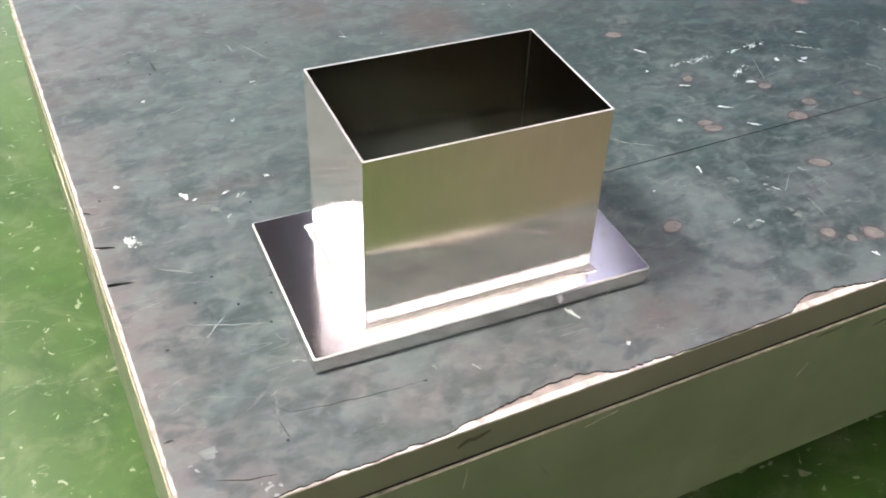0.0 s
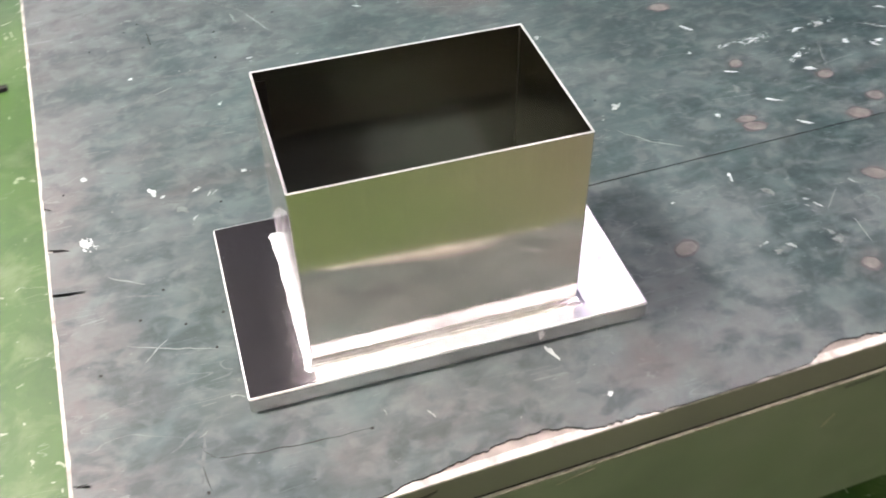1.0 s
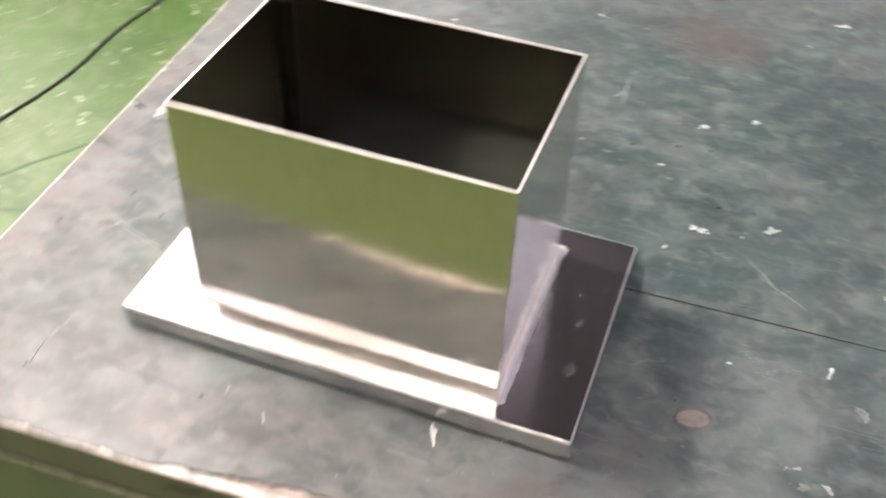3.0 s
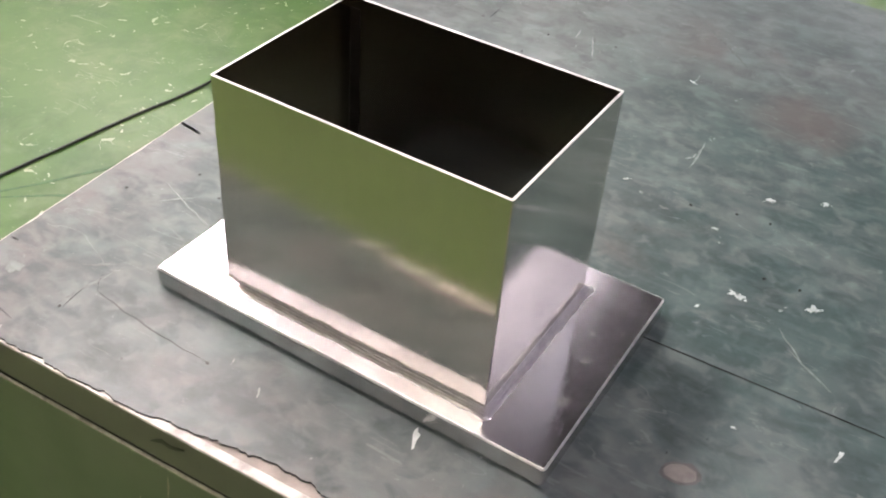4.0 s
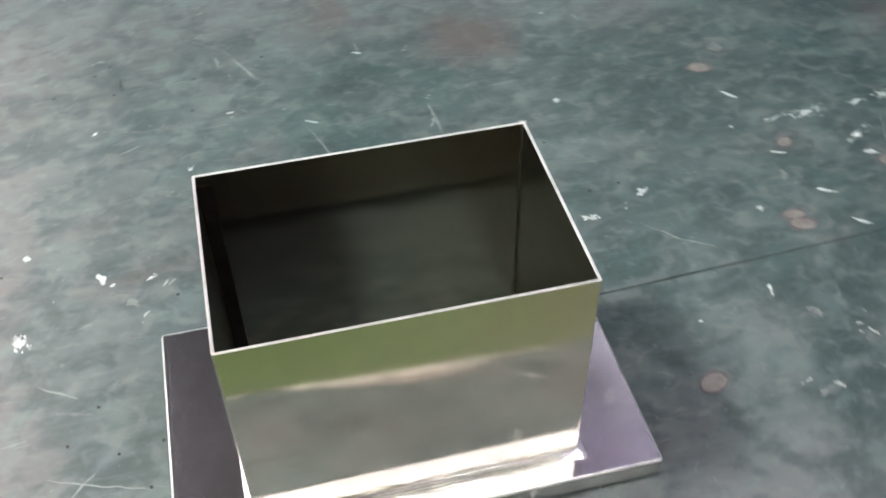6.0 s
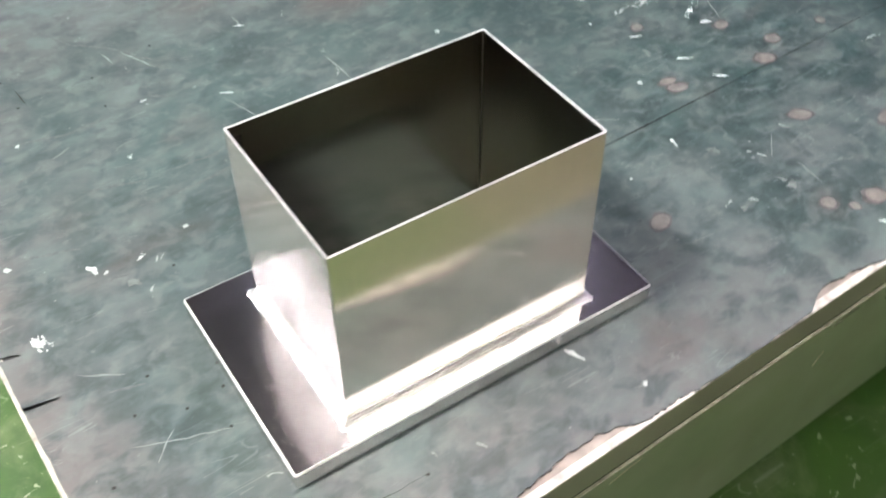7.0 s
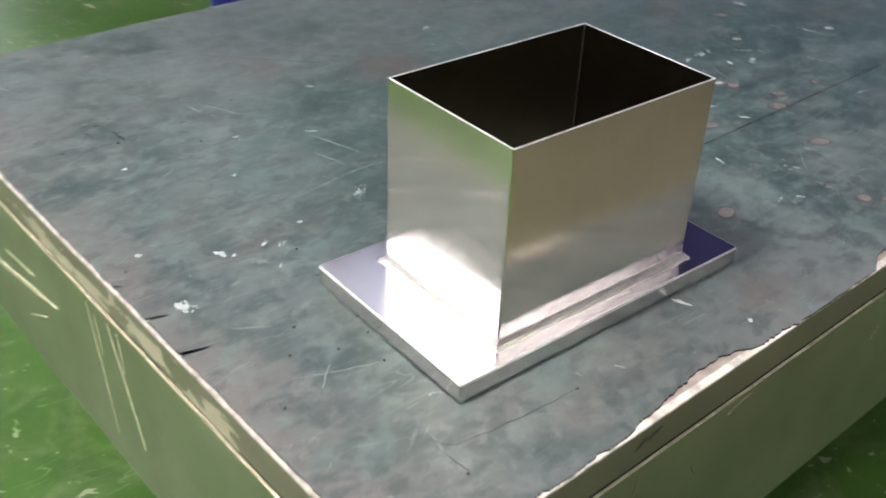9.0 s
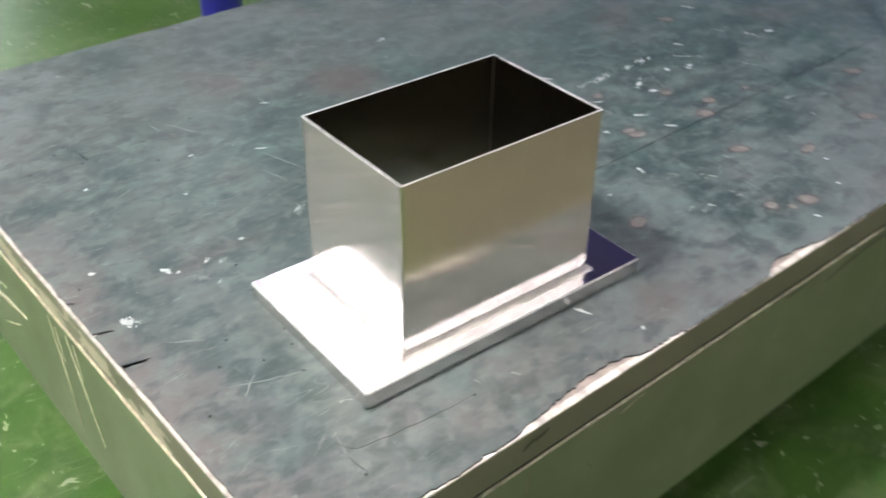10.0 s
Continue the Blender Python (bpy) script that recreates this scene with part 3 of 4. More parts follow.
def work_table():
    base = new("work_table")
    base.matrix_basis = TABLE
    part("tabletop", box(0, LEN, 0, DEP, H - 0.0526, H - 0.004, 0.002, 2), M_TOPEDGE, base, "olive-painted table edge worn to bare metal")
    front = [(u, v) for u, v in jagged(0.004, LEN, 0.0014, lambda u: max(-0.0014, chip(u)))]
    sheet = front + [(LEN, SEAM - 0.0003), (1.0, SEAM - 0.0006), (0.6, SEAM - 0.0011), (0.36, SEAM - 0.0009), (0.30, SEAM), (0.004, SEAM)] + left_edge(0.008, SEAM - 0.004)
    part("mat_sheet", prism(sheet, H - 0.0024, H), M_MAT, base, "dark green rubber sheet with a chipped edge", flank=M_FLANK)
    sheet = [(0.004, SEAM), (0.30, SEAM), (0.36, SEAM + 0.0009), (0.6, SEAM + 0.0011), (1.0, SEAM + 0.0006), (LEN, SEAM + 0.0003), (LEN, DEP - 0.004), (0.004, DEP - 0.004)] + left_edge(SEAM + 0.004, DEP - 0.008)
    part("mat_sheet", prism(sheet, H - 0.0024, H), M_MAT, base, "dark green scratched rubber sheet", flank=M_FLANK)
    # black strips under the slits and the joint stand in for their shade
    for v, deep, wide in NOTCHES[:2]:
        part("joint_dirt", box(0.0085, deep + 0.006, v - 0.011, v + 0.007, H - 0.0041, H - 0.0026), M_DARK, base)
    part("joint_dirt", box(0.34, LEN - 0.01, SEAM - 0.004, SEAM + 0.004, H - 0.0041, H - 0.0026), M_DARK, base, "black strip for the shade in the joint of the mat")
    part("bare_board", box(0.0005, LEN, 0.0095, 0.026, H - 0.0060, H - 0.0030), M_BOARD, base, "brown board showing where the mat is chipped")
    part("bare_edge", box(0.0005, LEN, -0.001, 0.0096, H - 0.0060, H - 0.0022, 0.0012, 2), M_EDGE, base, "bright bare edge")
    part("bare_edge", box(-0.0012, 0.008, 0.0, DEP, H - 0.0060, H - 0.0022, 0.0008, 1), M_EDGE_SIDE, base, "dull bare strip under the mat")
    # solid dark strip filling the gap, in place of the shade inside it
    part("gap", box(0.0022, LEN - 0.003, 0.0022, DEP - 0.003, H - 0.0590, H - 0.0525), M_DARK, base)
    part("front_panel", box(-0.001, LEN - 0.002, -0.001, 0.030, 0.279, H - 0.0591, 0.002), M_OLIVE, base)
    part("worn_lip", box(-0.0012, LEN, -0.0013, 0.004, H - 0.0604, H - 0.0588), M_WORN, base)
    part("worn_lip", box(-0.0013, 0.004, 0.004, DEP, H - 0.0604, H - 0.0588), M_CREAM, base)
    part("side_panel", box(-0.001, 0.030, 0.031, DEP - 0.031, 0.279, H - 0.0591, 0.002), M_OLIVE, base)
    # far side panel carried down to the floor, unseen, to keep light out
    part("side_panel", box(LEN - 0.030, LEN - 0.002, 0.031, DEP - 0.031, 0.004, H - 0.0591, 0.002), M_OLIVE, base)
    part("back_panel", box(0.002, LEN - 0.002, DEP - 0.030, DEP - 0.002, 0.279, H - 0.0591, 0.002), M_OLIVE, base)
    # unseen sheet added to block light from under the table
    part("back_skirt", box(0.45, LEN - 0.032, DEP - 0.028, DEP - 0.004, 0.004, 0.278, 0.002), M_OLIVE, base)
    for u in (0.10, LEN - 0.16):
        for v in (0.10, DEP - 0.16):
            part("leg", box(u, u + 0.06, v, v + 0.06, 0, H - 0.070, 0.003), M_OLIVE, base)
    for ob in base.children:      # the front edge runs slightly out of square
        for vt in ob.data.vertices:
            u, v, _ = vt.co
            vt.co.y += (0.003 + 0.0055 * u) * max(0.0, 1.0 - v / 0.3)
    return tagged(base, "low olive steel work table topped with worn green rubber", "work table")


def panel_scratch(name, a, b, width, parent, material, seed):
    """A bare streak on the left panel from a to b (distance along the edge, height)."""
    n, out, back = 14, [], []
    for i in range(n + 1):
        t = i / n
        v, z = a[0] + (b[0] - a[0]) * t, a[1] + (b[1] - a[1]) * t
        v += 0.003 * noise.noise((t * 3, seed, 0))
        w = width / 2 * (0.12 + math.sin(math.pi * min(1, t * 1.02)) ** 0.6) * (0.65 + 0.8 * noise.noise((t * 9, seed, 2)))
        d = Vector((b[0] - a[0], b[1] - a[1])).normalized()
        out.append((v - d.y * w, z + d.x * w))
        back.append((v + d.y * w, z - d.x * w))
    bm = ribbon(out, back, -0.0003, 0.0008)
    for vt in bm.verts:
        x, y, z = vt.co
        vt.co = (-0.0010 - z, x, y)
    part(name, bm, material, parent)


TOP = work_table()
LEFT = [o for o in TOP.children if o.name.startswith("side_panel")][0]
for k, (a, b, w) in enumerate((((0.645, 0.530), (0.612, 0.329), 0.006), ((0.625, 0.52), (0.618, 0.46), 0.004), ((0.585, 0.530), (0.527, 0.360), 0.009), ((0.56, 0.53), (0.553, 0.47), 0.006),
                               ((1.05, 0.395), (0.765, 0.447), 0.022), ((0.95, 0.45), (0.84, 0.462), 0.006), ((0.90, 0.36), (0.82, 0.40), 0.005))):
    panel_scratch("bare_scratch", a, b, 0.55 * w, LEFT, M_BARE, k + 3)


def front_mark(name, pts, width, parent, material, seed):
    """A streak on the table's front along pts (distance along the edge, height)."""
    out, back, n = [], [], len(pts) - 1
    for i, (u, z) in enumerate(pts):
        k = i / n
        w = width / 2 * (0.2 + math.sin(math.pi * k) ** 0.6) * (0.75 + 0.9 * noise.noise((k * 5, seed, 4)))
        d = (Vector(pts[min(n, i + 1)]) - Vector(pts[max(0, i - 1)])).normalized()
        out.append((u - d.y * w, z + d.x * w))
        back.append((u + d.y * w, z - d.x * w))
    bm = ribbon(out, back, -0.0003, 0.0005)
    for vt in bm.verts:
        u, z, y = vt.co
        vt.co = (u, -0.0012 - y + 0.003 + 0.0055 * u, z)
    bmesh.ops.recalc_face_normals(bm, faces=bm.faces)
    part(name, bm, material, parent)


FRONT = [o for o in TOP.children if o.name.startswith("front_panel")][0]
BOARD = [o for o in TOP.children if o.name.startswith("tabletop")][0]
for k, (name, pts, w, on, m) in enumerate((
        ("grease_smear", ((0.302, 0.572), (0.310, 0.577), (0.316, 0.580), (0.324, 0.578), (0.333, 0.580), (0.343, 0.584)), 0.006, BOARD, M_GREASE),
        ("grease_smear", ((0.835, 0.531), (0.850, 0.5325), (0.866, 0.533), (0.882, 0.5345)), 0.004, FRONT, M_GREASE),
        ("grease_smear", ((0.94, 0.510), (0.99, 0.520), (1.05, 0.526), (1.12, 0.525), (1.18, 0.518)), 0.006, FRONT, M_GREASE),
        ("dark_scratch", ((0.420, 0.478), (0.425, 0.466), (0.433, 0.455)), 0.0016, FRONT, M_GREASE),
        ("pale_scratch", ((0.822, 0.462), (0.828, 0.470), (0.836, 0.481)), 0.0018, FRONT, M_CREAM),
        ("pale_scratch", ((0.316, 0.528), (0.315, 0.512), (0.312, 0.494)), 0.0022, FRONT, M_CREAM),
        ("pale_scratch", ((0.475, 0.524), (0.497, 0.529), (0.520, 0.532)), 0.0008, FRONT, M_CREAM),
        ("pale_scratch", ((0.255, 0.440), (0.268, 0.452), (0.274, 0.470)), 0.0016, FRONT, M_CREAM))):
    front_mark(name, pts, w, on, m, k + 11)
SHEETS = [o for o in TOP.children if o.name.startswith("mat_sheet")]
INTO = TABLE.inverted()

# ---------------------------------------------------------------- marks on the mat
def blot(length, width, seed, points=11, rough=0.35):
    """An uneven flat patch about the origin, longer along x."""
    pts = []
    for i in range(points):
        a = 2 * math.pi * i / points
        k = max(0.25, 1 + rough * (noise.noise((math.cos(a) * 1.3 + seed * 3.7, math.sin(a) * 1.3, seed)) + 0.5 * noise.noise((math.cos(a) * 3.1 - seed, math.sin(a) * 3.1, seed * 2.3))))
        pts.append((length / 2 * k * math.cos(a), width / 2 * k * math.sin(a)))
    return pts


def fleck(name, x, y, length, width, angle, material, seed, rough=0.35, thick=0.0003, count=1):
    m = INTO @ pose(x, y, 0, 0, 0, angle)
    rng = random.Random(seed)
    sheet = SHEETS[0] if (INTO @ Vector((x, y, 0))).y < SEAM else SHEETS[1]
    for k in range(count):
        dx, dy, g = 0, 0, 1
        if count > 1:      # a splash: two ragged lumps run into each other among small drops
            reach = 0.22 if k < 2 else 0.55
            dx, dy = rng.uniform(-reach, reach) * length, rng.uniform(-reach, reach) * width
            g = (rng.uniform(0.45, 0.62) if k < 2 else rng.uniform(0.05, 0.22)) * (1.0 if length < 0.03 else 0.42)
        turn = rng.uniform(-0.6, 0.6) if count > 1 else 0.0
        ragged = blot(length, width, seed + 0.37 * k, 14 if k < 2 else 8, rough * (1.5 if count > 1 and k < 2 else 1.0))
        pts = [m @ Vector((dx + g * (px * math.cos(turn) - py * math.sin(turn)), dy + g * (px * math.sin(turn) + py * math.cos(turn)), 0)) for px, py in ragged]
        part(name, prism([(p.x, p.y) for p in pts], H, H + thick + 0.00004 * k), material, sheet)


def stroke(name, pts, width, material, seed, thick=0.00025):
    """A scratch or crack along the points, tapering to both ends."""
    path = []
    for (ax, ay), (bx, by) in zip(pts, pts[1:]):
        n = max(3, int(math.hypot(bx - ax, by - ay) / 0.006))
        path += [Vector((ax + (bx - ax) * i / n, ay + (by - ay) * i / n)) for i in range(n)]
    path.append(Vector(pts[-1]))
    n = len(path) - 1
    one, two = [], []
    for i, p in enumerate(path):
        d = (path[min(i + 1, n)] - path[max(i - 1, 0)]).normalized()
        side_way = Vector((-d.y, d.x))
        p = p + side_way * 0.0022 * noise.noise((p.x * 60, p.y * 60, seed))
        w = width / 2 * (0.15 + math.sin(math.pi * i / n)) * (0.8 + 0.5 * noise.noise((i * 0.9, seed, 0)))
        one.append(INTO @ Vector((*(p + side_way * w), 0)))
        two.append(INTO @ Vector((*(p - side_way * w), 0)))
    sheet = SHEETS[0] if (INTO @ Vector((*pts[0], 0))).y < SEAM else SHEETS[1]
    return part(name, ribbon([(q.x, q.y) for q in one], [(q.x, q.y) for q in two], H - 0.0002, H + thick), material, sheet)


# x, y, length and width in mm, angle, pieces
SPLASH_LEFT = (
    (-0.221, 0.419, 9, 6, 140, 1), (-0.136, 0.365, 14, 9, 120, 1), (-0.126, 0.352, 6, 3, 30, 1), (-0.082, 0.355, 12, 5, 30, 4), (-0.222, 0.290, 24, 16, 110, 7),
     (-0.144, 0.635, 7, 4, 20, 1), (-0.027, 0.533, 9, 6, 70, 3), (0.032, 0.636, 8, 3, 10, 1), (0.223, 0.731, 14, 3, 150, 1), (0.667, 0.440, 5, 5, 0, 1),
     (0.695, 0.503, 24, 6, 130, 1), (0.780, 0.444, 50, 14, 15, 9), (0.822, 0.387, 46, 14, 25, 8), (0.902, 0.455, 40, 16, 10, 8), (0.817, 0.349, 18, 7, 160, 1))
SPLASH_MIDDLE = (
    (0.740, 0.237, 18, 4, 140, 1), (0.294, -0.115, 7, 6, 40, 1), (0.255, -0.042, 18, 5, 110, 1), (0.092, 0.393, 38, 13, 50, 10), (0.137, 0.589, 17, 3, 150, 1),
     (0.550, 0.838, 15, 8, 20, 1), (0.787, 1.038, 15, 8, 0, 1), (0.404, 0.517, 12, 8, 20, 4), (0.465, 0.551, 14, 9, 50, 4), (0.370, 0.422, 7, 4, 0, 1),
     (0.431, 0.323, 16, 12, 20, 5), (0.507, 0.350, 14, 11, 70, 5), (0.401, 0.281, 6, 3, 60, 1), (0.491, 0.140, 6, 5, 0, 2), (0.243, 0.451, 9, 5, 30, 3))
SPLASH_RIGHT = ((0.739, 0.444, 51, 7, 9, 6), (0.855, 0.449, 24, 7, 5, 3), (0.908, 0.398, 13, 10, 140, 2), (0.956, 0.383, 13, 9, 160, 2), (0.984, 0.416, 50, 5, 143, 4),
              (0.703, 0.377, 15, 5, 157, 1), (0.727, 0.296, 19, 4, 148, 1), (0.634, 0.287, 11, 9, 160, 2), (-0.018, 0.374, 8, 5, 166, 1),
              (0.990, 0.183, 40, 9, 2, 2), (0.805, -0.052, 10, 6, 114, 1), (0.856, 0.006, 7, 5, 146, 1), (1.175, 0.415, 45, 12, 111, 3), (0.585, 0.165, 12, 4, 85, 1),
              (1.014, 0.466, 14, 6, 144, 1), (1.184, 0.589, 21, 8, 118, 1), (1.219, 0.398, 19, 8, 145, 1), (0.698, -0.089, 10, 5, 114, 1), (0.944, 0.378, 14, 6, 124, 1))
seed = 1
for group in (SPLASH_LEFT, SPLASH_MIDDLE, SPLASH_RIGHT):
    for x, y, l, w, a, n in group:
        fleck("paint_fleck", x, y, l / 1000, w / 1000, a, M_WHITE, seed, 1.1, count=1 if n == 1 else 4 * n if l >= 38 else 2 * n)
        seed += 1
for x, y, l, w, a in ((0.680, 0.574, 24, 17, 160), (0.668, 0.268, 22, 11, 170), (0.671, 0.250, 25, 15, 165), (0.768, 0.113, 26, 17, 150),
                      (0.470, 0.060, 24, 17, 20), (0.830, 0.330, 20, 14, 0), (0.720, 0.395, 17, 13, 30), (0.862, 0.045, 26, 15, 10),
                      (0.667, -0.029, 17, 16, 0), (0.726, -0.052, 24, 20, 160), (0.690, -0.051, 10, 12, 0), (0.965, 0.256, 13, 12, 0), (0.869, 0.262, 19, 16, 160), (0.823, 0.233, 26, 18, 160),
                      (1.046, 0.053, 26, 17, 143), (1.188, 0.180, 28, 16, 143), (1.095, 0.568, 28, 15, 143)):
    fleck("glue_halo", x, y, 1.5 * l / 1000, 1.55 * w / 1000, a + 12, M_HALO, seed + 0.5, 0.3, 0.00012)
    fleck("glue_stain", x, y, 1.2 * l / 1000, 1.2 * w / 1000, a, M_TAN, seed, 0.15)
    seed += 1
for x, y, l, w, a, n in ((0.660, 0.089, 42, 14, 130, 3), (0.292, 0.548, 40, 7, 60, 2), (-0.064, 0.341, 46, 9, 35, 2), (0.60, 0.02, 40, 18, 150, 4), (0.30, -0.01, 20, 5, 60, 1), (-0.20, 1.06, 110, 40, 20, 5), (-0.09, 0.30, 30, 9, 60, 3)):
    fleck("pale_smear", x, y, l / 1000, w / 1000, a, M_SMEAR, seed, 0.7, 0.0002, n)
    seed += 1
for x, y, l, w, a, n in ((0.656, 0.026, 46, 42, 120, 4), (0.575, 0.022, 30, 26, 160, 3), (0.689, 0.336, 13, 24, 160, 2), (0.722, 0.615, 28, 40, 160, 3), (0.618, 0.120, 23, 14, 140, 2),
                         (-0.104, 0.318, 20, 15, 160, 2), (-0.209, -0.094, 17, 17, 50, 1), (-0.126, -0.038, 30, 6, 37, 2), (-0.140, 0.798, 39, 18, 12, 3), (0.072, 0.732, 37, 14, 140, 3), (0.30, 0.42, 30, 12, 30, 3)):
    fleck("pale_smear", x, y, l / 1000, w / 1000, a, M_FAINT, seed, 0.8, 0.00015, n)
    seed += 1
for x, y in ((0.329, 0.448), (0.381, 0.465), (0.446, 0.368), (0.485, 0.373), (0.420, 0.471), (-0.220, 0.074), (-0.172, 0.143), (-0.198, 0.728), (-0.144, 0.768), (-0.122, 0.786),
             (-0.118, 0.716), (-0.009, 0.726), (-0.016, 0.654), (0.089, 0.756), (0.043, -0.081), (-0.055, 0.32), (-0.123, 0.122), (-0.128, -0.107), (-0.142, 0.184), (-0.072, 0.16), (-0.08, 0.128), (-0.094, 0.077), (-0.248, 0.395)):
    fleck("pit", x, y, 0.0042, 0.0034, seed * 40, M_DARK, seed, 0.3, 0.0002)
    seed += 1
for pts, w in ((((-0.19, 0.109), (-0.14, 0.089), (-0.094, 0.075)), 2.0), (((-0.173, 0.077), (-0.145, 0.107)), 2.2), (((0.502, 0.274), (0.556, 0.240)), 2.4), (((0.485, 0.299), (0.52, 0.262), (0.556, 0.240)), 2.2),
               (((0.023, 0.774), (0.028, 0.745)), 4.0), (((0.223, 0.757), (0.224, 0.728)), 4.0), (((0.294, 0.591), (0.299, 0.522)), 4.5), (((0.129, 0.581), (0.159, 0.49)), 2.6), (((0.103, 0.529), (0.119, 0.471)), 2.4),
               (((-0.113, 0.584), (-0.087, 0.596)), 3.0), (((-0.204, 0.225), (-0.161, 0.2)), 3.0), (((-0.2, 1.015), (-0.186, 0.981)), 5.0), (((0.047, 0.763), (0.076, 0.702)), 4.0), (((0.95, 0.437), (1.009, 0.397)), 3.0),
               (((0.693, 0.047), (0.689, 0.002)), 2.4), (((0.868, 0.413), (0.841, 0.342)), 2.2), (((0.706, 0.106), (0.671, 0.07)), 1.8)):
    stroke("scratch", pts, 0.8 * w / 1000, M_SCRATCH, seed)
    seed += 1
WIPES = (((0.126, 0.957), (0.22, 0.872), (0.304, 0.796)), ((-0.035, 0.867), (-0.004, 0.819), (0.042, 0.779), (0.078, 0.708)), ((0.034, 0.647), (0.075, 0.623)), ((0.158, 0.496), (0.07, 0.478), (0.0, 0.479)),
         ((-0.164, 0.645), (-0.087, 0.625), (-0.019, 0.628)), ((-0.206, 0.544), (-0.154, 0.568), (-0.088, 0.595)), ((-0.06, 0.438), (0.014, 0.435), (0.135, 0.451), (0.218, 0.44)), ((-0.106, 0.502), (-0.025, 0.479)),
         ((-0.156, 0.345), (-0.095, 0.334)), ((-0.187, 0.187), (-0.146, 0.175)), ((-0.158, -0.05), (-0.125, -0.026)), ((-0.122, -0.028), (-0.134, -0.11)), ((-0.191, 0.967), (-0.132, 0.971)), ((-0.213, 0.431), (-0.133, 0.405)))
for pts in WIPES:
    stroke("wiped_streak", pts, 0.0042, M_WIPE, seed, 0.00012)
    seed += 1
for pts, w in ((((-0.13, -0.047), (-0.115, -0.07), (-0.033, -0.079), (0.043, -0.081)), 1.1), (((-0.125, -0.106), (-0.128, -0.075)), 1.3), (((-0.213, -0.131), (-0.18, -0.142), (-0.151, -0.146)), 1.8),
               (((-0.111, 0.761), (-0.106, 0.716)), 1.6), (((-0.252, -0.063), (-0.24, -0.062)), 3.0)):
    stroke("crack", pts, w / 1000, M_DARK, seed)
    seed += 1

# ---------------------------------------------------------------- the duct piece
T = 0.0026
TX, TY = 0.300, 0.2040
PX0, PX1, PY0, PY1 = -0.0725, 0.3755, -0.0270, 0.2425
PZ = H + 0.0245       # top of the base plate
TZ = 0.861            # rim of the tube


def ring(pts, z):
    return [(x, y, z) for x, y in pts]


def metal_duct():
    base = new("metal_duct")
    base.matrix_basis = pose(0, 0, 0)
    r = 0.0022
    out = rounded(0, TX, 0, TY, r)
    inn = rounded(T, TX - T, T, TY - T, r * 0.4)
    bm = loft([ring(out, PZ - T), ring(out, TZ - 0.0004)])
    mid = (-TX / 2, -TY / 2, 0)
    bmesh.ops.translate(bm, vec=mid, verts=bm.verts)
    tube = part("tube", bm, M_TUBE, base, "open rectangular tube of brushed aluminium")
    tube.location = (TX / 2, TY / 2, 0)
    # inner skin in the tint darkened for shade
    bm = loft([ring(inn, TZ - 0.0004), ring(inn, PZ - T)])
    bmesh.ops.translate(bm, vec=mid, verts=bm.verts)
    part("inner_face", bm, M_INNER, tube, "inside faces, coloured darker for the shade within")
    bm = rod((TX / 2 - T - 0.0004, TY / 2 - T - 0.0004, PZ), (TX / 2 - T - 0.0004, TY / 2 - T - 0.0004, TZ - 0.003), 0.0006, 10)
    part("corner_weld", bm, M_SEAM, tube, "weld line in the inner corner")
    # thin dark strip on the back wall, next to the inner corner
    bm = box(T + 0.0004, T + 0.0125, TY - T - 0.0005, TY - T, PZ, TZ - 0.012)
    bmesh.ops.translate(bm, vec=mid, verts=bm.verts)
    part("corner_stain", bm, M_STRIP, tube, "dark strip beside the inner corner")
    e = 0.0004
    bm = loft([ring(out, TZ - 0.0004), ring(rounded(e, TX - e, e, TY - e, r - e), TZ), ring(rounded(T - e, TX - T + e, T - e, TY - T + e, r * 0.4 + e), TZ), ring(inn, TZ - 0.0004)])
    bmesh.ops.translate(bm, vec=mid, verts=bm.verts)
    part("cut_rim", bm, M_RIM, tube, "bright cut edge")
    # base plate with a hole under the tube, its bent edge and the turned-down flange
    r, a, q = 0.004, 0.0020, T
    def at(d, z, rr=None):
        return ring(rounded(PX0 + d, PX1 - d, PY0 + d, PY1 - d, max(r - d, 0.0012)), z)
    bm = loft([ring(inn, PZ - T), ring(inn, PZ), at(a, PZ)])
    uv = bm.loops.layers.uv.new("grain")
    for f in bm.faces:
        for lp in f.loops:
            lp[uv].uv = (lp.vert.co.y, lp.vert.co.x)
    plate = part("base_plate", bm, M_PLATE, base, "polished flat flange plate")
    part("bent_edge", loft([at(a, PZ), at(0.55 * a, PZ - 0.12 * a), at(0.15 * a, PZ - 0.5 * a), at(0, PZ - a)]), M_RIM, plate, "bright bent edge", smooth=True)
    part("flange", loft([at(0, PZ - a), at(0, H + 0.0028), at(q, H + 0.0028), at(q, PZ - T), ring(inn, PZ - T)]), M_FLANGE, plate, "brushed turned-down flange")
    # rubbed spots on the plate
    for x, y, l, w, g in ((0.353, 0.054, 0.017, 0.011, 75), (0.347, 0.112, 0.009, 0.006, 40), (0.336, 0.150, 0.007, 0.005, 10), (0.360, 0.168, 0.006, 0.004, 120)):
        m = pose(x, y, 0, 0, 0, g)
        pts = [m @ Vector((px, py, 0)) for px, py in blot(l, w, x * 9, 16, 0.2)]
        part("rubbed_spot", prism([(p.x, p.y) for p in pts], PZ, PZ + 0.00008), M_SPOT, plate)
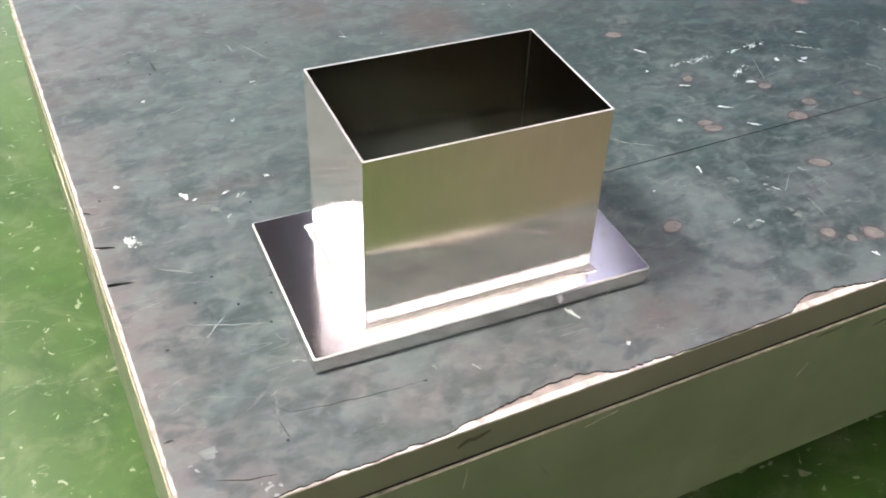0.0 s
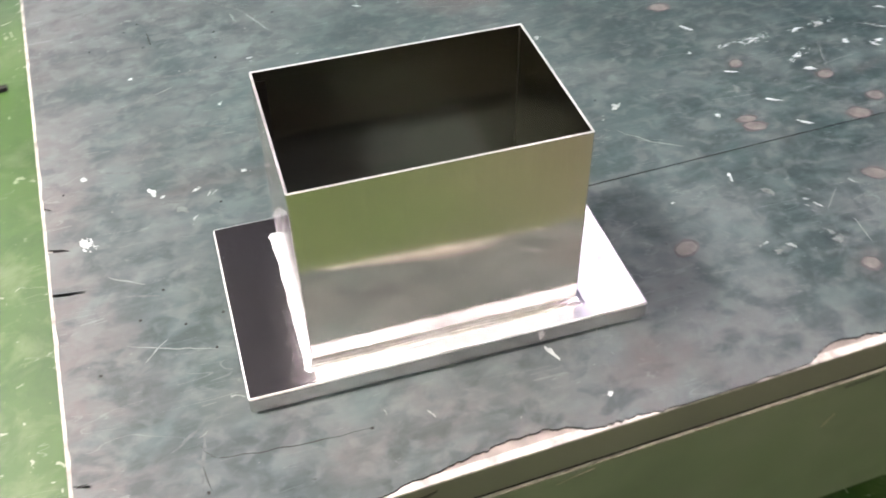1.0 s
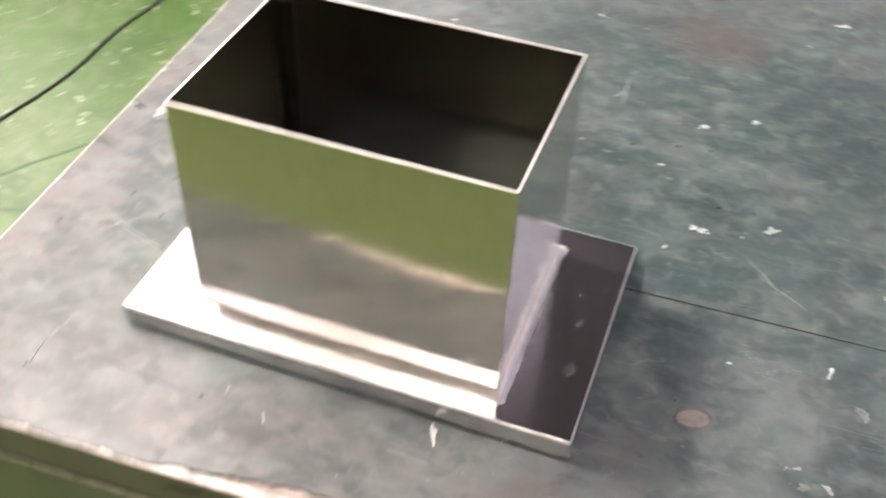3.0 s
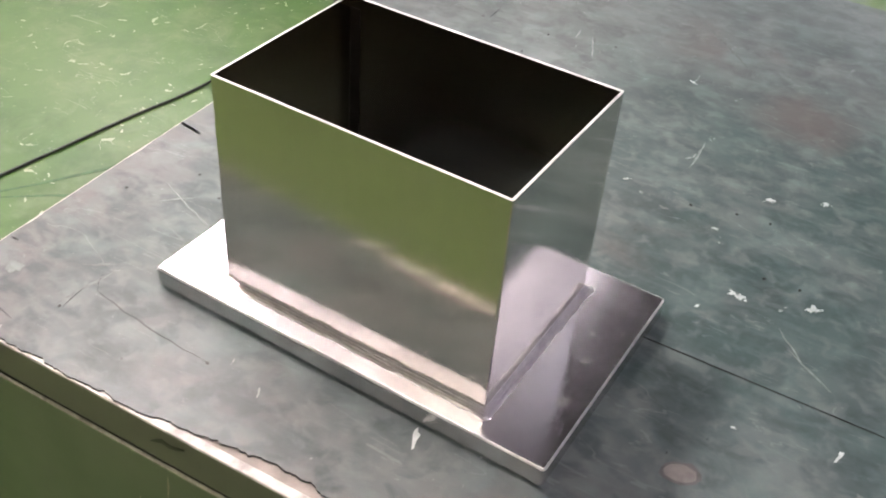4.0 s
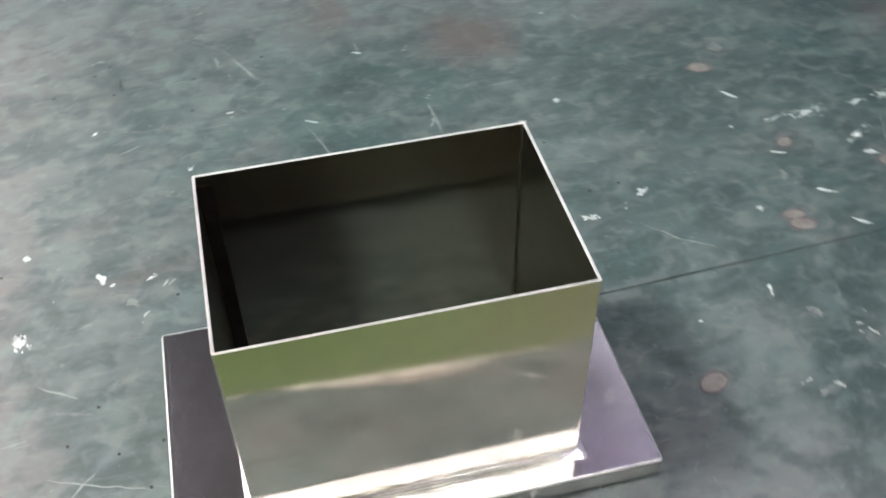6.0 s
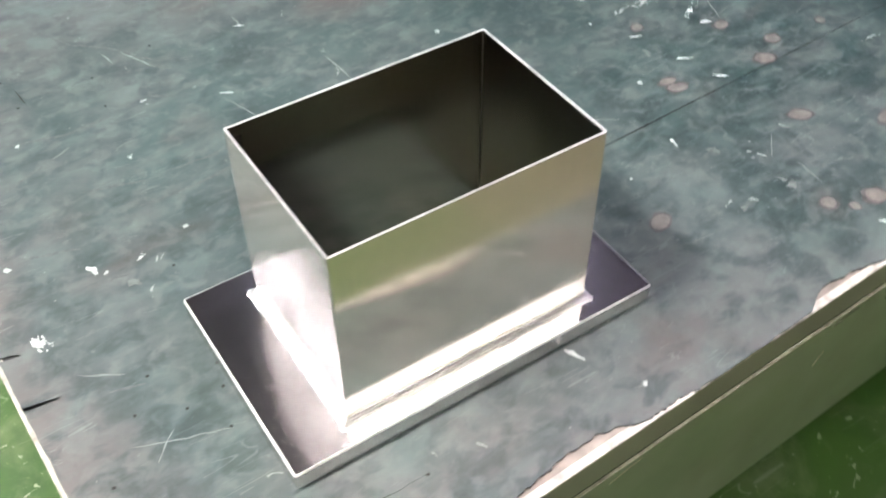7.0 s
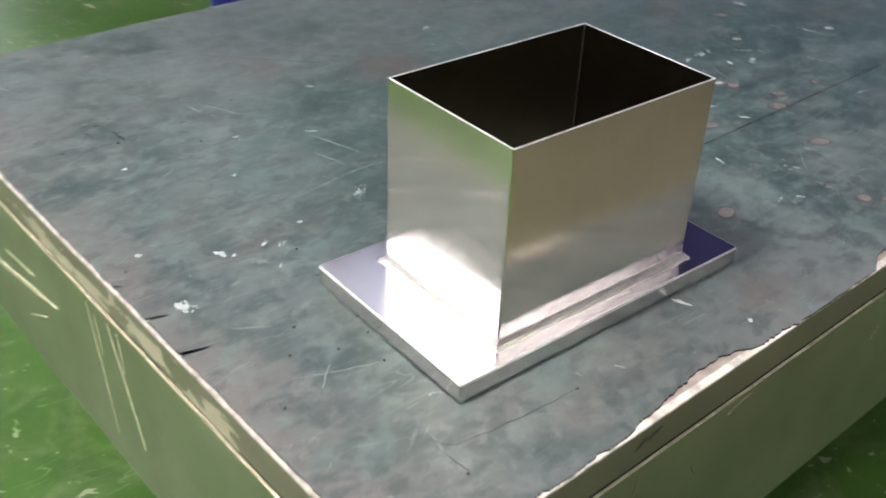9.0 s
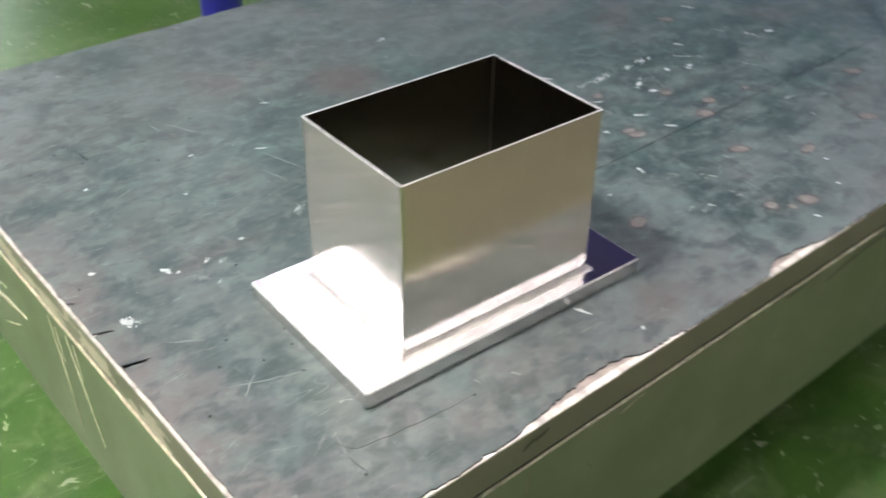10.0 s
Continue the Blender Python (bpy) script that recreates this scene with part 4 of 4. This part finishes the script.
    # ridged fillet weld round the foot of the tube
    prof = ((0.0, 0.0072), (0.0009, 0.0069), (0.0014, 0.0050), (0.0026, 0.0047), (0.0032, 0.0029), (0.0047, 0.0026), (0.0053, 0.0011), (0.0070, 0.0009), (0.0078, 0.0002))
    steps = []            # points round the tube's foot with their outward directions
    for (x0, y0), (x1, y1), a in (((0, 0), (TX, 0), 270), ((TX, 0), (TX, TY), 0), ((TX, TY), (0, TY), 90), ((0, TY), (0, 0), 180)):
        n = int(math.hypot(x1 - x0, y1 - y0) / 0.005)
        out_way = Vector((math.cos(radians(a)), math.sin(radians(a))))
        steps += [(Vector((x0 + (x1 - x0) * i / n, y0 + (y1 - y0) * i / n)), out_way, 1.0) for i in range(n + 1)]
        steps += [(Vector((x1, y1)), Vector((math.cos(radians(a + g)), math.sin(radians(a + g)))), 1.25) for g in (22, 45, 68)]
    rings = []
    for k, (d, z) in enumerate(prof):
        pts = []
        for i, (p, way, far) in enumerate(steps):
            uneven = 1 + 0.22 * noise.noise((p.x * 40, p.y * 40, k * 0.6)) + 0.15 * noise.noise((p.x * 150, p.y * 150, k * 1.7))
            q = p + way * (d * far * uneven)
            pts.append((q.x, q.y, PZ + z * (1 + 0.12 * noise.noise((p.x * 60, p.y * 60, 5)))))
        rings.append(pts)
    part("weld_bead", loft(rings), M_WELD, base, "ridged weld seam round the tube's foot")
    return tagged(base, "brushed aluminium duct tube welded on a flanged base plate", "duct")


metal_duct()

# ---------------------------------------------------------------- floor things
def blue_post():
    base = new("blue_post")
    base.matrix_basis = pose(0.90, 2.31, 0)
    part("post", rod((0, 0, 0.012), (0, 0, 1.3), 0.070, 32), M_BLUE, base)
    part("foot_plate", box(-0.10, 0.10, -0.10, 0.10, 0, 0.012, 0.003), M_BLUE, base)
    return tagged(base, "deep blue enamelled round steel post on the floor", "post")


def leaning_bar():
    base = new("steel_bar")
    part("bar", rod((0.208, 2.84, 0.03), (0.0, 3.0, 1.2), 0.022, 16), M_GREY, base)
    part("foot", rod((0.2125, 2.8365, 0.004), (0.2065, 2.8415, 0.04), 0.025, 16), M_DARK, base, "black rubber foot")
    return tagged(base, "grey steel bar with a black foot leaning up from the floor", "bar")


def grey_post():
    base = new("grey_post")
    base.matrix_basis = pose(-0.80, 1.57, 0)
    part("upright", box(-0.02, 0.02, -0.02, 0.02, 0.004, 1.1, 0.002), M_GREY, base)
    # thin dark strip running right along the floor from the post's base
    part("foot", prism([(-0.03, -0.024), (0.03, -0.024), (0.045, -0.006), (0.30, 0.045), (0.30, 0.060), (0.03, 0.024), (-0.03, 0.024)], 0, 0.010), M_DARK, base)
    return tagged(base, "square grey steel post with a dark strip at its base", "post")


blue_post()
leaning_bar()
grey_post()


def floor_cable():
    cu = bpy.data.curves.new("cable", "CURVE")
    cu.dimensions, cu.bevel_depth, cu.bevel_resolution = "3D", 0.0036, 3
    sp = cu.splines.new("BEZIER")
    pts = ((-1.25, -0.4), (-1.10, 0.53), (-1.065, 0.79), (-1.03, 1.01), (-1.034, 1.23), (-1.02, 1.43), (-1.08, 1.66), (-1.4, 2.4), (-1.3, 3.6))
    sp.bezier_points.add(len(pts) - 1)
    for p, (x, y) in zip(sp.bezier_points, pts):
        p.co = (x, y, 0.0036)
        p.handle_left_type = p.handle_right_type = "AUTO"
    cu.materials.append(M_CABLE)
    tagged(new("cable", cu), "thin black power cable lying on the green floor", "cable")


floor_cable()


def floor_line(pts, width, seed):
    path = [Vector(p) for p in pts]
    out, back = [], []
    n = 24
    for i in range(n + 1):
        t = i / n * (len(path) - 1)
        k = min(int(t), len(path) - 2)
        p = path[k].lerp(path[k + 1], t - k)
        d = (path[k + 1] - path[k]).normalized()
        w = width / 2 * (0.2 + math.sin(math.pi * i / n)) * (0.8 + 0.6 * noise.noise((i * 0.7, seed, 0)))
        out.append((p.x - d.y * w, p.y + d.x * w))
        back.append((p.x + d.y * w, p.y - d.x * w))
    part("scuff_mark", ribbon(out, back, -0.001, 0.0006), M_FLOOR_LINE, FLOOR)


# two narrow dark lines across the floor west of the table
floor_line(((-1.12, 0.36), (-1.03, 0.50), (-0.91, 0.715), (-0.86, 0.785), (-0.74, 0.985)), 0.010, 1)
floor_line(((-1.05, 0.43), (-0.975, 0.495), (-0.87, 0.572), (-0.74, 0.63)), 0.009, 2)
